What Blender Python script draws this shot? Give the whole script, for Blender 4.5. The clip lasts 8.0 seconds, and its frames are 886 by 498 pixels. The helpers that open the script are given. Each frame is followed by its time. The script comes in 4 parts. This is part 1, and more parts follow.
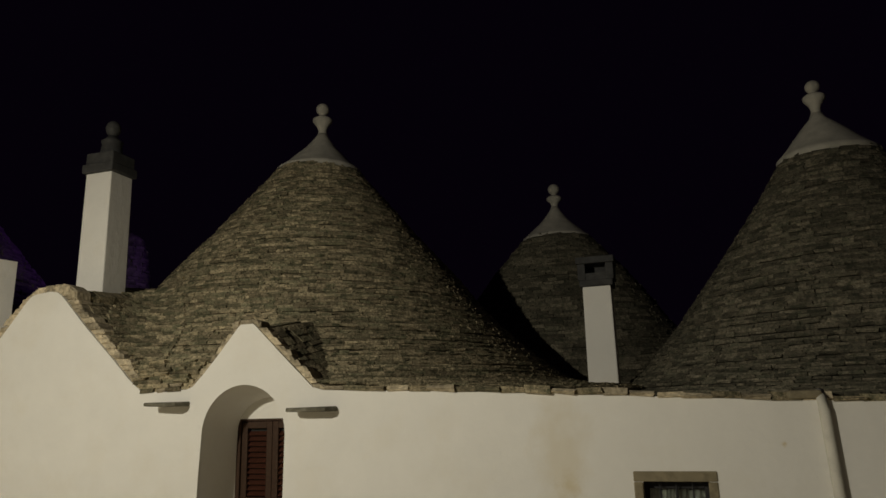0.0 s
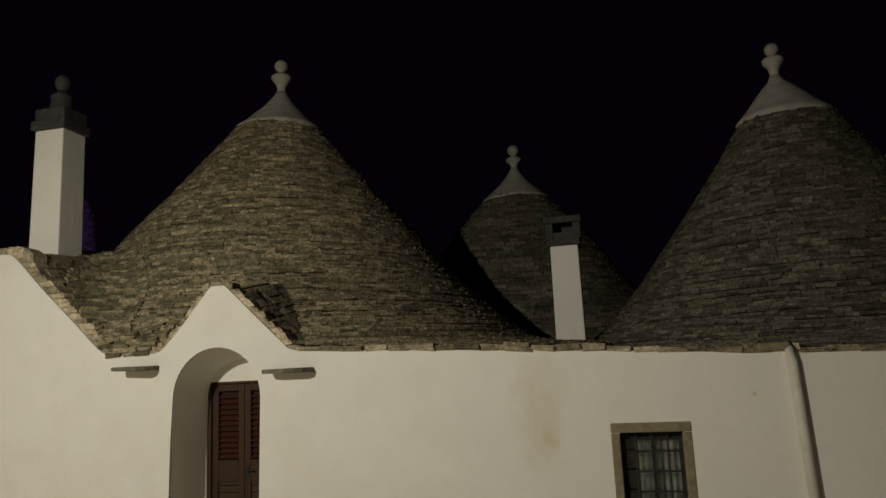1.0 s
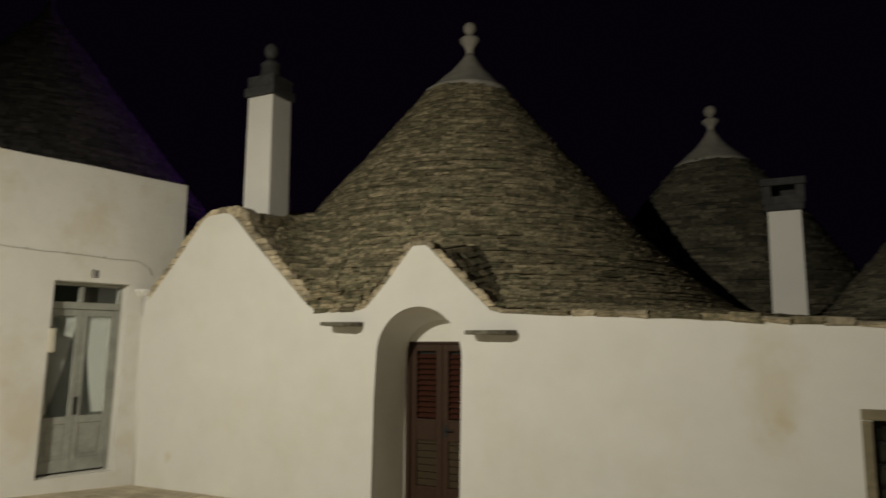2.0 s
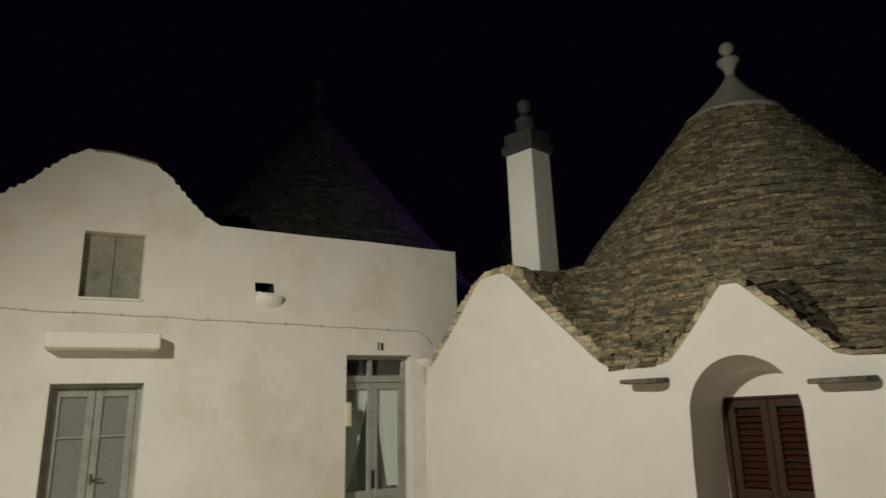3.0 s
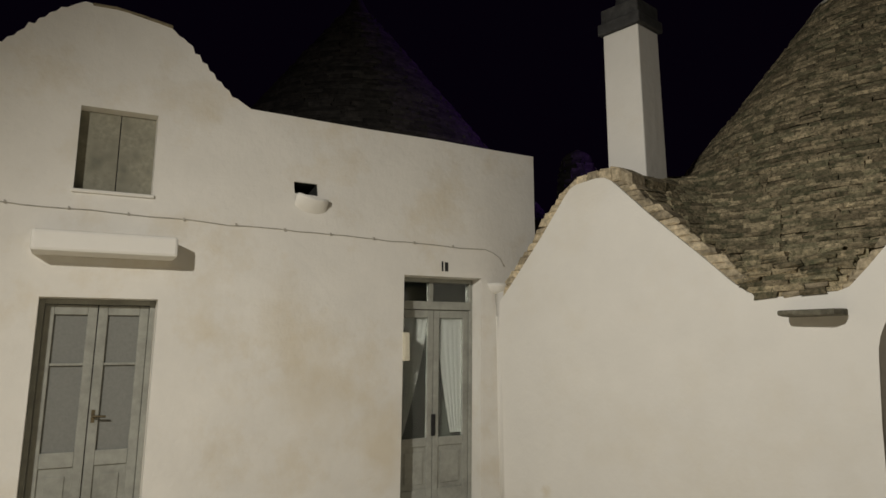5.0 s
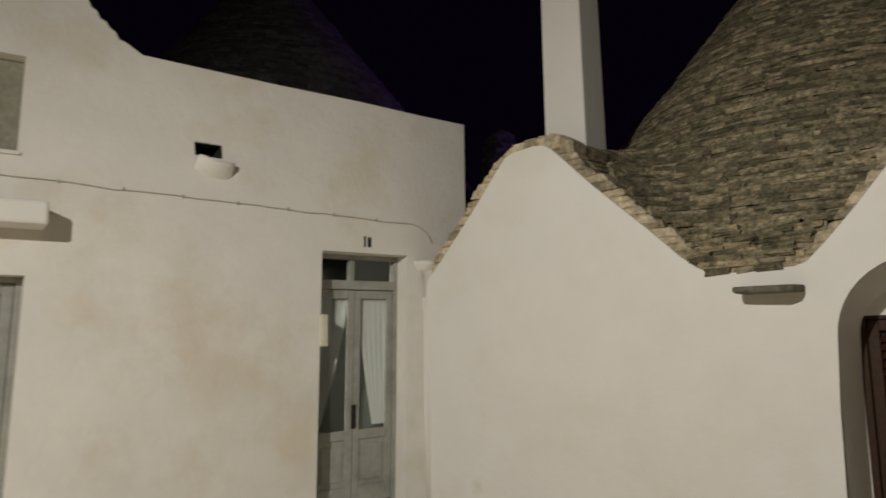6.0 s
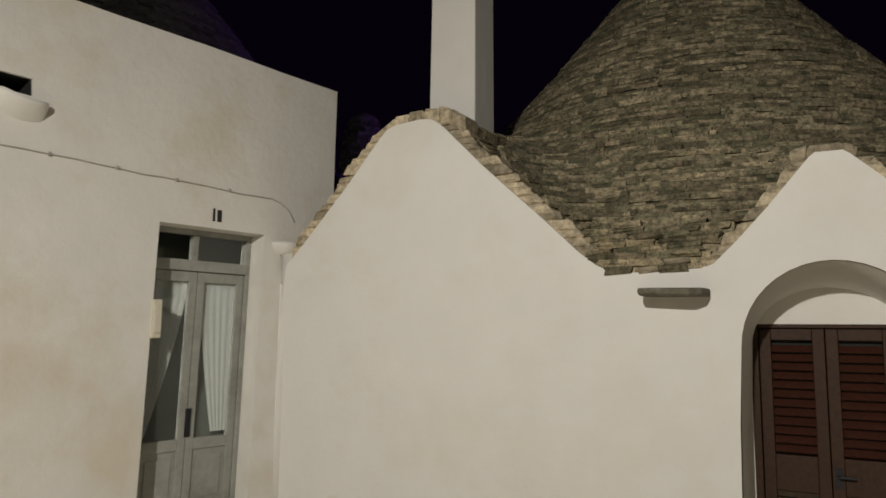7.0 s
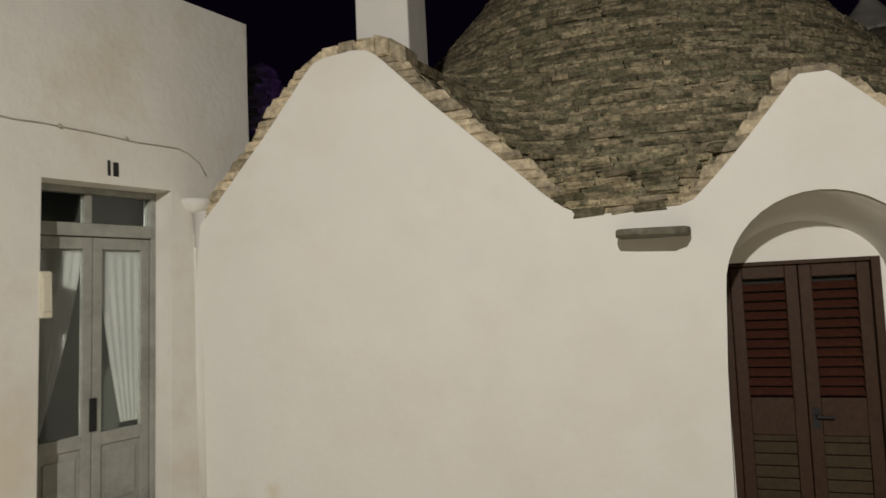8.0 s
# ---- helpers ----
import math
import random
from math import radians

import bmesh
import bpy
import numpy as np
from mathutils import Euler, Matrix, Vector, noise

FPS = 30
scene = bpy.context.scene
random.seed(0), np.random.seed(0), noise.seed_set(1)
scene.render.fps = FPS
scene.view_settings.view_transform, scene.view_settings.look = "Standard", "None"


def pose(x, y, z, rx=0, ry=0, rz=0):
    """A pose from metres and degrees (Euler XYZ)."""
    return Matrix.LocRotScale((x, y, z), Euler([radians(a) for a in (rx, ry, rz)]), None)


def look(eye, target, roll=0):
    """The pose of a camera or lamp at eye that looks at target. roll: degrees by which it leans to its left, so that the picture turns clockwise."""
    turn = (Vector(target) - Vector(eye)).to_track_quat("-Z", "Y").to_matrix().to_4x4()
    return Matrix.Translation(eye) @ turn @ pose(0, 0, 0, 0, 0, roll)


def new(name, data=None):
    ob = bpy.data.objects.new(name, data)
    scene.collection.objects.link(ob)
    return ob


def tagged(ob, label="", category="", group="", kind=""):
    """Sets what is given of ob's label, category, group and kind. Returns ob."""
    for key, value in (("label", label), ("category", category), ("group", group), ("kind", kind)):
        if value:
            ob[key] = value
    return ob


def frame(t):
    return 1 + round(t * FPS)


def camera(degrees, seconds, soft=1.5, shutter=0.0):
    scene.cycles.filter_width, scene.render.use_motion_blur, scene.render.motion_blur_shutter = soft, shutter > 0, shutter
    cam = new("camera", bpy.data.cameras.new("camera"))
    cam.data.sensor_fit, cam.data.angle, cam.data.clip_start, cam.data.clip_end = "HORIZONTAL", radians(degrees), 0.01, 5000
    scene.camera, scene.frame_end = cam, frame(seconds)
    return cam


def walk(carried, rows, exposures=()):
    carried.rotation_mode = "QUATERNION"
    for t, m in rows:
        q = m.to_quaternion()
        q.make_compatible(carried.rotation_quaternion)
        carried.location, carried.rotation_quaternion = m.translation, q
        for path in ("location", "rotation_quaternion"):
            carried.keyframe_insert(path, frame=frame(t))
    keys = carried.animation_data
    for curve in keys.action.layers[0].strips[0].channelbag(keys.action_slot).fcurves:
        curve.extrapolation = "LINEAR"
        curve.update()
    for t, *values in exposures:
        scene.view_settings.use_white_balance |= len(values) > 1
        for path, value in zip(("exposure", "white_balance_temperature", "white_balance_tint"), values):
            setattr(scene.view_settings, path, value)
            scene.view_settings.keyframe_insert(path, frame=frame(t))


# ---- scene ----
cam = camera(64.2, 8.0, shutter=0.25)
PATH = [
    (0, (-0.527, 0.472, 1.683), (-1.569, 2.122, 2.12), -1.6),
    (0.5, (-0.632, 0.405, 1.659), (-1.616, 2.097, 2.07), -0.7),
    (1, (-0.865, 0.322, 1.659), (-1.788, 2.065, 1.988), -2.7),
    (1.2, (-1.0, 0.319, 1.603), (-1.927, 2.063, 1.918), -1.5),
    (1.5, (-1.157, 0.425, 1.611), (-2.206, 2.111, 1.851), -2.2),
    (1.7, (-1.317, 0.432, 1.585), (-2.39, 2.093, 1.886), -2.3),
    (2, (-1.498, 0.345, 1.576), (-2.801, 1.839, 1.841), 0.2),
    (2.2, (-1.736, 0.369, 1.539), (-3.159, 1.747, 1.815), 0.8),
    (3.3, (-2.73, 0.241, 1.531), (-4.466, 1.132, 1.968), -2.7),
    (3.5, (-2.956, 0.242, 1.532), (-4.722, 1.103, 1.904), -2.6),
    (3.8, (-3.395, 0.319, 1.502), (-5.167, 1.182, 1.841), -1.7),
    (4, (-3.514, 0.328, 1.5), (-5.311, 1.14, 1.832), -1.1),
    (4.2, (-3.696, 0.396, 1.475), (-5.473, 1.253, 1.803), -2.5),
    (4.5, (-4.003, 0.484, 1.481), (-5.779, 1.356, 1.773), -2.2),
    (4.7, (-4.242, 0.571, 1.5), (-6.003, 1.473, 1.792), -1.5),
    (5.8, (-5.09, 0.931, 1.462), (-6.776, 1.972, 1.731), -0.4),
    (6, (-5.256, 1.003, 1.463), (-6.881, 2.141, 1.722), -1.2),
    (6.2, (-5.446, 1.072, 1.476), (-6.979, 2.315, 1.796), -2.0),
    (6.5, (-5.715, 1.183, 1.46), (-7.244, 2.415, 1.838), -1.2),
    (6.7, (-5.748, 1.226, 1.443), (-7.234, 2.531, 1.738), -0.6),
    (7, (-6.128, 1.377, 1.499), (-7.467, 2.844, 1.737), 0.6),
    (7.2, (-6.328, 1.409, 1.484), (-7.617, 2.91, 1.78), -0.3),
    (7.5, (-6.558, 1.465, 1.499), (-7.741, 3.065, 1.706), -0.9),
    (7.7, (-6.699, 1.53, 1.498), (-7.88, 3.137, 1.652), -1.7),
    (8, (-6.895, 1.638, 1.484), (-8.008, 3.295, 1.607), -2.7),
]
walk(cam, [(t, look(eye, target, roll)) for t, eye, target, roll in PATH],
     [(0, -0.24, 7000, 7), (2, -0.20, 6900, 6), (4, -0.22, 6550, 9), (6, -0.22, 6480, 12), (8, -0.05, 6400, 12)])

# ---- world, lamps ----
world = bpy.data.worlds.new("night")
scene.world = world
world.use_nodes = True
world.node_tree.nodes["Background"].inputs[0].default_value = (0.55, 0.25, 1.0, 1)
world.node_tree.nodes["Background"].inputs[1].default_value = 0.0028


def lamp(name, place, power, colour, radius, aim=None, spread=0, blend=0):
    data = bpy.data.lights.new(name, "SPOT" if aim else "POINT")
    data.energy, data.color, data.shadow_soft_size = power, colour, radius
    ob = new(name, data)
    ob.location = place
    if aim:
        data.spot_size, data.spot_blend = radians(spread), blend
        ob.matrix_world = look(place, aim)
    return ob


# the street lamp on the side building throws its light down and across the little square
lamp("street_light", (-5.9, -2.38, 4.3), 2000, (1.0, 0.95, 0.84), 0.09, (-6.8, 6.6, -3.0), 158, 0.9)
lamp("violet_light", (-13.5, 14.5, 7.0), 580, (0.42, 0.15, 1.0), 0.3, (-18.0, 8.0, 6.0), 84, 0.5)


# ---- materials ----
def material(name, colour, rough=0.9, metal=0.0, spread=0.12, scale=6.0, stain=None, stain_amount=0.3, stain_scale=1.2,
             bump=0.3, bump_scale=25.0, island=0.0, objects=0.0, depth=0.01, spots=(), tint=None, specks=None):
    """A mottled surface: grain, larger stains in a second colour, and relief; island or objects: how far pieces differ."""
    m = bpy.data.materials.new(name)
    m.use_nodes = True
    n, link = m.node_tree.nodes, m.node_tree.links
    bsdf = n["Principled BSDF"]
    bsdf.inputs["Roughness"].default_value = rough
    bsdf.inputs["Metallic"].default_value = metal
    bsdf.inputs["Specular IOR Level"].default_value = 0.25
    where = n.new("ShaderNodeNewGeometry").outputs["Position"]

    def noise_at(s, detail=6.0, roughness=0.6):
        t = n.new("ShaderNodeTexNoise")
        t.inputs["Scale"].default_value, t.inputs["Detail"].default_value = s, detail
        t.inputs["Roughness"].default_value = roughness
        link.new(where, t.inputs["Vector"])
        return t.outputs["Fac"]

    def ramp(fac, lo, hi, a=0.0, b=1.0):
        r = n.new("ShaderNodeMapRange")
        r.inputs[1].default_value, r.inputs[2].default_value = lo, hi
        r.inputs[3].default_value, r.inputs[4].default_value = a, b
        link.new(fac, r.inputs[0])
        return r.outputs[0]

    def mix(kind, fac, a, b):
        x = n.new("ShaderNodeMix")
        x.data_type, x.blend_type = "RGBA", kind
        for sock, v in ((x.inputs[0], fac), (x.inputs[6], a), (x.inputs[7], b)):
            if isinstance(v, (int, float)):
                sock.default_value = v
            elif isinstance(v, tuple):
                sock.default_value = (*v, 1)
            else:
                link.new(v, sock)
        return x.outputs[2]

    def grey(value):
        c = n.new("ShaderNodeCombineColor")
        for i in range(3):
            link.new(value, c.inputs[i])
        return c.outputs[0]

    col = mix("MULTIPLY", 1.0, colour, grey(ramp(noise_at(scale), 0.3, 0.7, 1 - spread, 1 + spread)))
    if stain:
        col = mix("MIX", ramp(noise_at(stain_scale, 8.0, 0.65), 0.5, 0.72, 0.0, stain_amount), col, stain)
    for place, radius, squash, amount in spots:
        shift = n.new("ShaderNodeVectorMath")
        shift.operation, shift.inputs[1].default_value = "SUBTRACT", place
        link.new(where, shift.inputs[0])
        flat = n.new("ShaderNodeVectorMath")
        flat.operation, flat.inputs[1].default_value = "MULTIPLY", (1, 1, squash)
        link.new(shift.outputs[0], flat.inputs[0])
        far = n.new("ShaderNodeVectorMath")
        far.operation = "LENGTH"
        link.new(flat.outputs[0], far.inputs[0])
        rough_far = n.new("ShaderNodeMath")
        rough_far.operation = "ADD"
        link.new(far.outputs["Value"], rough_far.inputs[0])
        link.new(ramp(noise_at(1.2 / radius), 0.3, 0.7, -0.35 * radius, 0.35 * radius), rough_far.inputs[1])
        col = mix("MIX", ramp(rough_far.outputs[0], 0.15 * radius, radius, amount, 0.0), col, stain)
    if tint and (island or objects):
        rnd = n.new("ShaderNodeNewGeometry").outputs["Random Per Island"] if island else n.new("ShaderNodeObjectInfo").outputs["Random"]
        shuffle = n.new("ShaderNodeMath")
        shuffle.operation, shuffle.inputs[1].default_value = "MULTIPLY", 7.31
        link.new(rnd, shuffle.inputs[0])
        part_of = n.new("ShaderNodeMath")
        part_of.operation = "FRACT"
        link.new(shuffle.outputs[0], part_of.inputs[0])
        col = mix("MIX", ramp(part_of.outputs[0], 0.45, 1.0, 0.0, 0.65), col, tint)
    if island:
        rnd = n.new("ShaderNodeNewGeometry").outputs["Random Per Island"]
        col = mix("MULTIPLY", 1.0, col, grey(ramp(rnd, 0, 1, 1 - island, 1 + island)))
    if objects:
        rnd = n.new("ShaderNodeObjectInfo").outputs["Random"]
        col = mix("MULTIPLY", 1.0, col, grey(ramp(rnd, 0, 1, 1 - objects, 1 + objects)))
    if specks:
        col = mix("MIX", ramp(noise_at(34.0, 4.0, 0.7), 0.52, 0.66, 0.0, 0.7), col, specks)
        col = mix("MIX", ramp(noise_at(10.0, 5.0, 0.7), 0.50, 0.66, 0.0, 0.7), col, specks)
    link.new(col, bsdf.inputs["Base Color"])
    if bump:
        b = n.new("ShaderNodeBump")
        b.inputs["Strength"].default_value, b.inputs["Distance"].default_value = bump, depth
        link.new(noise_at(bump_scale, 8.0), b.inputs["Height"])
        link.new(b.outputs[0], bsdf.inputs["Normal"])
    return m


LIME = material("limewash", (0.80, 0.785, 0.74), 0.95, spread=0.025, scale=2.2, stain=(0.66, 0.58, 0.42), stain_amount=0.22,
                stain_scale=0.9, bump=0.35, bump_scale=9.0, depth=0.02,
                # the second, tall spot paints the shade of a bend in the wall
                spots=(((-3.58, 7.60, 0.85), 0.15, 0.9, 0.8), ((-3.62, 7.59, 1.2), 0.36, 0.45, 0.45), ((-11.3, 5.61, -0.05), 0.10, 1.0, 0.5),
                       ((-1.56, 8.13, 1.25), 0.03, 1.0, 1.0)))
LIME_OLD = material("old_limewash", (0.79, 0.77, 0.72), 0.95, spread=0.05, scale=1.5, stain=(0.62, 0.52, 0.34), stain_amount=0.5,
                    stain_scale=1.1, bump=0.4, bump_scale=11.0, depth=0.02,
                    spots=(((-12.0, 3.9, 0.55), 0.45, 0.8, 0.45), ((-12.0, 3.1, 1.2), 0.5, 0.6, 0.35), ((-12.0, 2.7, 1.9), 0.4, 0.7, 0.25)))
LIME_GREY = material("weathered_limewash", (0.50, 0.48, 0.42), 0.95, spread=0.15, scale=5.0, stain=(0.25, 0.24, 0.2), stain_amount=0.4,
                     bump=0.4, bump_scale=18.0)
ROOF = dict(rough=0.92, spread=0.45, scale=26.0, stain=(0.055, 0.066, 0.038), stain_amount=0.85, stain_scale=9.0, bump=1.0, bump_scale=24.0, depth=0.03)
STONE = material("roof_limestone", (0.36, 0.30, 0.195), island=0.5, tint=(0.105, 0.118, 0.070), specks=(0.034, 0.042, 0.022), **ROOF)
STONE_PIECE = material("roof_slab_limestone", (0.36, 0.30, 0.195), objects=0.5, tint=(0.105, 0.118, 0.070), specks=(0.034, 0.042, 0.022), **ROOF)
# darker copy of the roof limestone; the lamp's falloff is put into its colour
STONE_DIMMED = material("dimmed_roof_limestone", (0.17, 0.15, 0.11), island=0.5, tint=(0.07, 0.07, 0.05), specks=(0.03, 0.034, 0.024), **ROOF)
# roof stone made near-black: the lack of light there is in its colour
STONE_UNLIT = material("unlit_limestone", (0.055, 0.05, 0.045), 0.92, spread=0.35, scale=9.0, stain=(0.02, 0.02, 0.02), stain_amount=0.75,
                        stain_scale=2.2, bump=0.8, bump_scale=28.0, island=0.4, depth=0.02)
VERGE = material("verge_limestone", (0.50, 0.425, 0.30), 0.92, spread=0.4, scale=20.0, stain=(0.13, 0.12, 0.085), stain_amount=0.75,
                 stain_scale=6.0, bump=1.0, bump_scale=18.0, objects=0.4, depth=0.02)
CORE = material("rubble_core_stone", (0.10, 0.09, 0.07), 0.95, spread=0.3, bump=0.5)
DARK_STONE = material("sooty_stone", (0.055, 0.055, 0.055), 0.9, spread=0.3, scale=7.0, stain=(0.14, 0.14, 0.13), stain_amount=0.3,
                      stain_scale=5.0, bump=0.6)
TAN = material("tan_stone", (0.24, 0.205, 0.135), 0.9, spread=0.25, scale=12.0, stain=(0.12, 0.11, 0.08), stain_amount=0.5, stain_scale=6.0, bump=0.6)
SLAB_STONE = material("weathered_slab_stone", (0.14, 0.132, 0.10), 0.92, spread=0.3, scale=14.0, stain=(0.40, 0.38, 0.33), stain_amount=0.4,
                      stain_scale=7.0, bump=0.7)
BROWN = material("brown_wood", (0.046, 0.023, 0.0125), 0.6, spread=0.3, scale=30.0, stain=(0.05, 0.03, 0.02), stain_amount=0.4,
                 stain_scale=6.0, bump=0.3, bump_scale=60.0, depth=0.003)
LOUVRE = material("red_brown_louvre_wood", (0.056, 0.019, 0.011), 0.6, spread=0.3, scale=30.0, bump=0.3, bump_scale=60.0, depth=0.003)
PALE_PANEL = material("worn_brown_wood", (0.050, 0.034, 0.018), 0.7, spread=0.25, scale=25.0, bump=0.3, bump_scale=60.0, depth=0.003)
GREY_PAINT = material("grey_green_paint", (0.34, 0.345, 0.31), 0.7, spread=0.12, scale=10.0, stain=(0.16, 0.16, 0.14), stain_amount=0.5,
                      stain_scale=3.0, bump=0.3, bump_scale=50.0, depth=0.003)
SHUTTER = material("weathered_shutter_wood", (0.30, 0.29, 0.23), 0.85, spread=0.2, scale=20.0, stain=(0.11, 0.115, 0.095), stain_amount=0.75,
                   stain_scale=5.0, bump=0.5, bump_scale=40.0, depth=0.004)
FROST = material("frosted_glass", (0.235, 0.24, 0.225), 0.35, spread=0.08, scale=40.0, bump=0.2, bump_scale=120.0, depth=0.002)
CURTAIN = material("white_curtain", (0.78, 0.77, 0.73), 0.9, spread=0.05, scale=20.0, bump=0.2, bump_scale=90.0, depth=0.003)
NET = material("grey_net", (0.17, 0.18, 0.155), 0.9, spread=0.1, scale=30.0, bump=0.2, bump_scale=90.0, depth=0.003)
# the room's dimness is put into this grey-green plaster colour
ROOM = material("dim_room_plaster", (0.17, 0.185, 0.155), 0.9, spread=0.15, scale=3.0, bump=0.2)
# near-black for sheets that stand in for shade in gaps and holes
SHADE_BLACK = material("shade_black", (0.03, 0.032, 0.03), 0.9, spread=0.2, bump=0)
IRON = material("dark_iron", (0.03, 0.03, 0.032), 0.6, metal=0.4, spread=0.3, scale=30.0, bump=0.3, bump_scale=60.0, depth=0.002)
BRASS = material("tarnished_brass", (0.16, 0.13, 0.08), 0.55, metal=0.8, spread=0.2, scale=40.0, bump=0.2)
PIPE_PAINT = material("whitewashed_pipe", (0.62, 0.60, 0.53), 0.8, spread=0.12, scale=6.0, stain=(0.35, 0.33, 0.28), stain_amount=0.5,
                      stain_scale=3.0, bump=0.3)
CABLE = material("painted_cable", (0.45, 0.43, 0.38), 0.8, spread=0.2, scale=12.0, bump=0)
BOX_PLASTIC = material("ivory_plastic", (0.66, 0.62, 0.50), 0.6, spread=0.05, scale=20.0, bump=0)
INK = material("black_paint", (0.03, 0.03, 0.03), 0.7, spread=0.1, bump=0)
LEAF = material("plant_leaf", (0.045, 0.075, 0.03), 0.6, spread=0.35, scale=14.0, bump=0.2, island=0.35)
GRASS = material("dry_grass", (0.17, 0.13, 0.06), 0.9, spread=0.3, scale=14.0, bump=0, island=0.4)
PAVING = material("paving_limestone", (0.50, 0.44, 0.33), 0.7, spread=0.2, scale=4.0, stain=(0.22, 0.19, 0.13), stain_amount=0.5,
                  stain_scale=1.5, bump=0.5, bump_scale=14.0, objects=0.2)
GLASS = bpy.data.materials.new("window_glass")
GLASS.use_nodes = True
_g = GLASS.node_tree.nodes["Principled BSDF"]
_g.inputs["Base Color"].default_value = (0.9, 0.95, 0.93, 1)
_g.inputs["Transmission Weight"].default_value = 1.0
_g.inputs["Roughness"].default_value = 0.02
_g.inputs["IOR"].default_value = 1.45


# ---- building helpers ----
def finish(ob, m, bevel=0.0, smooth=False, segments=2):
    ob.data.materials.append(m)
    if smooth:
        for p in ob.data.polygons:
            p.use_smooth = True
    if bevel:
        mod = ob.modifiers.new("worn_edges", "BEVEL")
        mod.width, mod.segments, mod.limit_method, mod.angle_limit = bevel, segments, "ANGLE", radians(35)
    return ob


def part(name, bm, m, parent=None, label="", bevel=0.0, smooth=False, at=None):
    """Links a bmesh as one mesh object, under a thing or a part if one is given."""
    mesh = bpy.data.meshes.new(name)
    bmesh.ops.recalc_face_normals(bm, faces=bm.faces)
    bm.to_mesh(mesh)
    bm.free()
    ob = new(name, mesh)
    finish(ob, m, bevel, smooth)
    if parent:
        ob.parent = parent
    if at is not None:
        ob.matrix_basis = at
    if label:
        tagged(ob, label)
    return ob


def thing(name, m, label, category, group="", kind=""):
    """An Empty at the base of a thing, which carries its parts."""
    ob = new(name)
    ob.empty_display_size = 0.1
    ob.matrix_basis = m
    return tagged(ob, label, category, group, kind)


def box(bm, x0, x1, y0, y1, z0, z1, m=None):
    vs = [bm.verts.new((x, y, z)) for x in (x0, x1) for y in (y0, y1) for z in (z0, z1)]
    for f in ((0, 1, 3, 2), (4, 6, 7, 5), (0, 4, 5, 1), (2, 3, 7, 6), (0, 2, 6, 4), (1, 5, 7, 3)):
        bm.faces.new([vs[i] for i in f])
    if m is not None:
        bmesh.ops.transform(bm, matrix=m, verts=vs)
    return bm


def boxed(*boxes):
    bm = bmesh.new()
    for b in boxes:
        box(bm, *b)
    return bm


def slab(outlines, y0, y1):
    """A plate cut to outlines in x and z (the first the rim, the others holes), from y0 to y1."""
    from mathutils.geometry import tessellate_polygon
    bm = bmesh.new()
    loops = [[Vector((x, 0, z)) for x, z in o] for o in outlines]
    front = [bm.verts.new((v.x, y0, v.z)) for l in loops for v in l]
    back = [bm.verts.new((v.x, y1, v.z)) for l in loops for v in l]
    for a, b, c in tessellate_polygon([[Vector((v.x, v.z, 0)) for v in l] for l in loops]):
        bm.faces.new((front[a], front[b], front[c]))
        bm.faces.new((back[c], back[b], back[a]))
    k = 0
    for l in loops:
        for i in range(len(l)):
            j = (i + 1) % len(l)
            bm.faces.new((front[k + i], front[k + j], back[k + j], back[k + i]))
        k += len(l)
    bmesh.ops.dissolve_limit(bm, angle_limit=0.01, verts=bm.verts[:], edges=bm.edges[:])
    return bm


def lathe(profile, steps=32, centre=(0, 0)):
    """Turns (radius, height) pairs about an upright axis."""
    bm = bmesh.new()
    rings = []
    for r, z in profile:
        rings.append([bm.verts.new((centre[0] + r * math.cos(2 * math.pi * i / steps), centre[1] + r * math.sin(2 * math.pi * i / steps), z))
                      for i in range(steps)])
    for a, b in zip(rings, rings[1:]):
        for i in range(steps):
            j = (i + 1) % steps
            bm.faces.new((a[i], a[j], b[j], b[i]))
    bm.faces.new(rings[0][::-1])
    bm.faces.new(rings[-1])
    return bm


def tube(points, radius, sides=8):
    bm = bmesh.new()
    pts = [Vector(p) for p in points]
    rings = []
    for i, p in enumerate(pts):
        way = (pts[min(i + 1, len(pts) - 1)] - pts[max(i - 1, 0)]).normalized()
        turn = way.to_track_quat("Z", "Y")
        rings.append([bm.verts.new(p + turn @ Vector((radius * math.cos(2 * math.pi * k / sides), radius * math.sin(2 * math.pi * k / sides), 0)))
                      for k in range(sides)])
    for a, b in zip(rings, rings[1:]):
        for k in range(sides):
            j = (k + 1) % sides
            bm.faces.new((a[k], a[j], b[j], b[k]))
    bm.faces.new(rings[0][::-1])
    bm.faces.new(rings[-1])
    return bm


def rubble(rng, lx, ly, lz, rough=0.16):
    """A hewn slab: a box with uneven corners and chamfered long edges, centred on its base."""
    vs, fs = [], []
    for z, k in ((0, 0.88), (0.45, 1.0), (1, 0.86)):
        for x, y in ((-1, -1), (1, -1), (1, 1), (-1, 1)):
            vs.append((x * lx / 2 * (0.65 + 0.35 * k) * (1 + rng.uniform(-rough, rough) * 0.5), y * ly / 2 * k * (1 + rng.uniform(-rough, rough) * 0.5),
                       lz * z + rng.uniform(-rough, rough) * lz * 0.5))
    for r in (0, 4):
        for i in range(4):
            j = (i + 1) % 4
            fs.append((r + i, r + j, r + 4 + j, r + 4 + i))
    return vs, fs + [(3, 2, 1, 0), (8, 9, 10, 11)]


def mesh_of(name, vs, fs, m):
    mesh = bpy.data.meshes.new(name)
    mesh.from_pydata(vs, [], fs)
    mesh.update()
    mesh.materials.append(m)
    return mesh


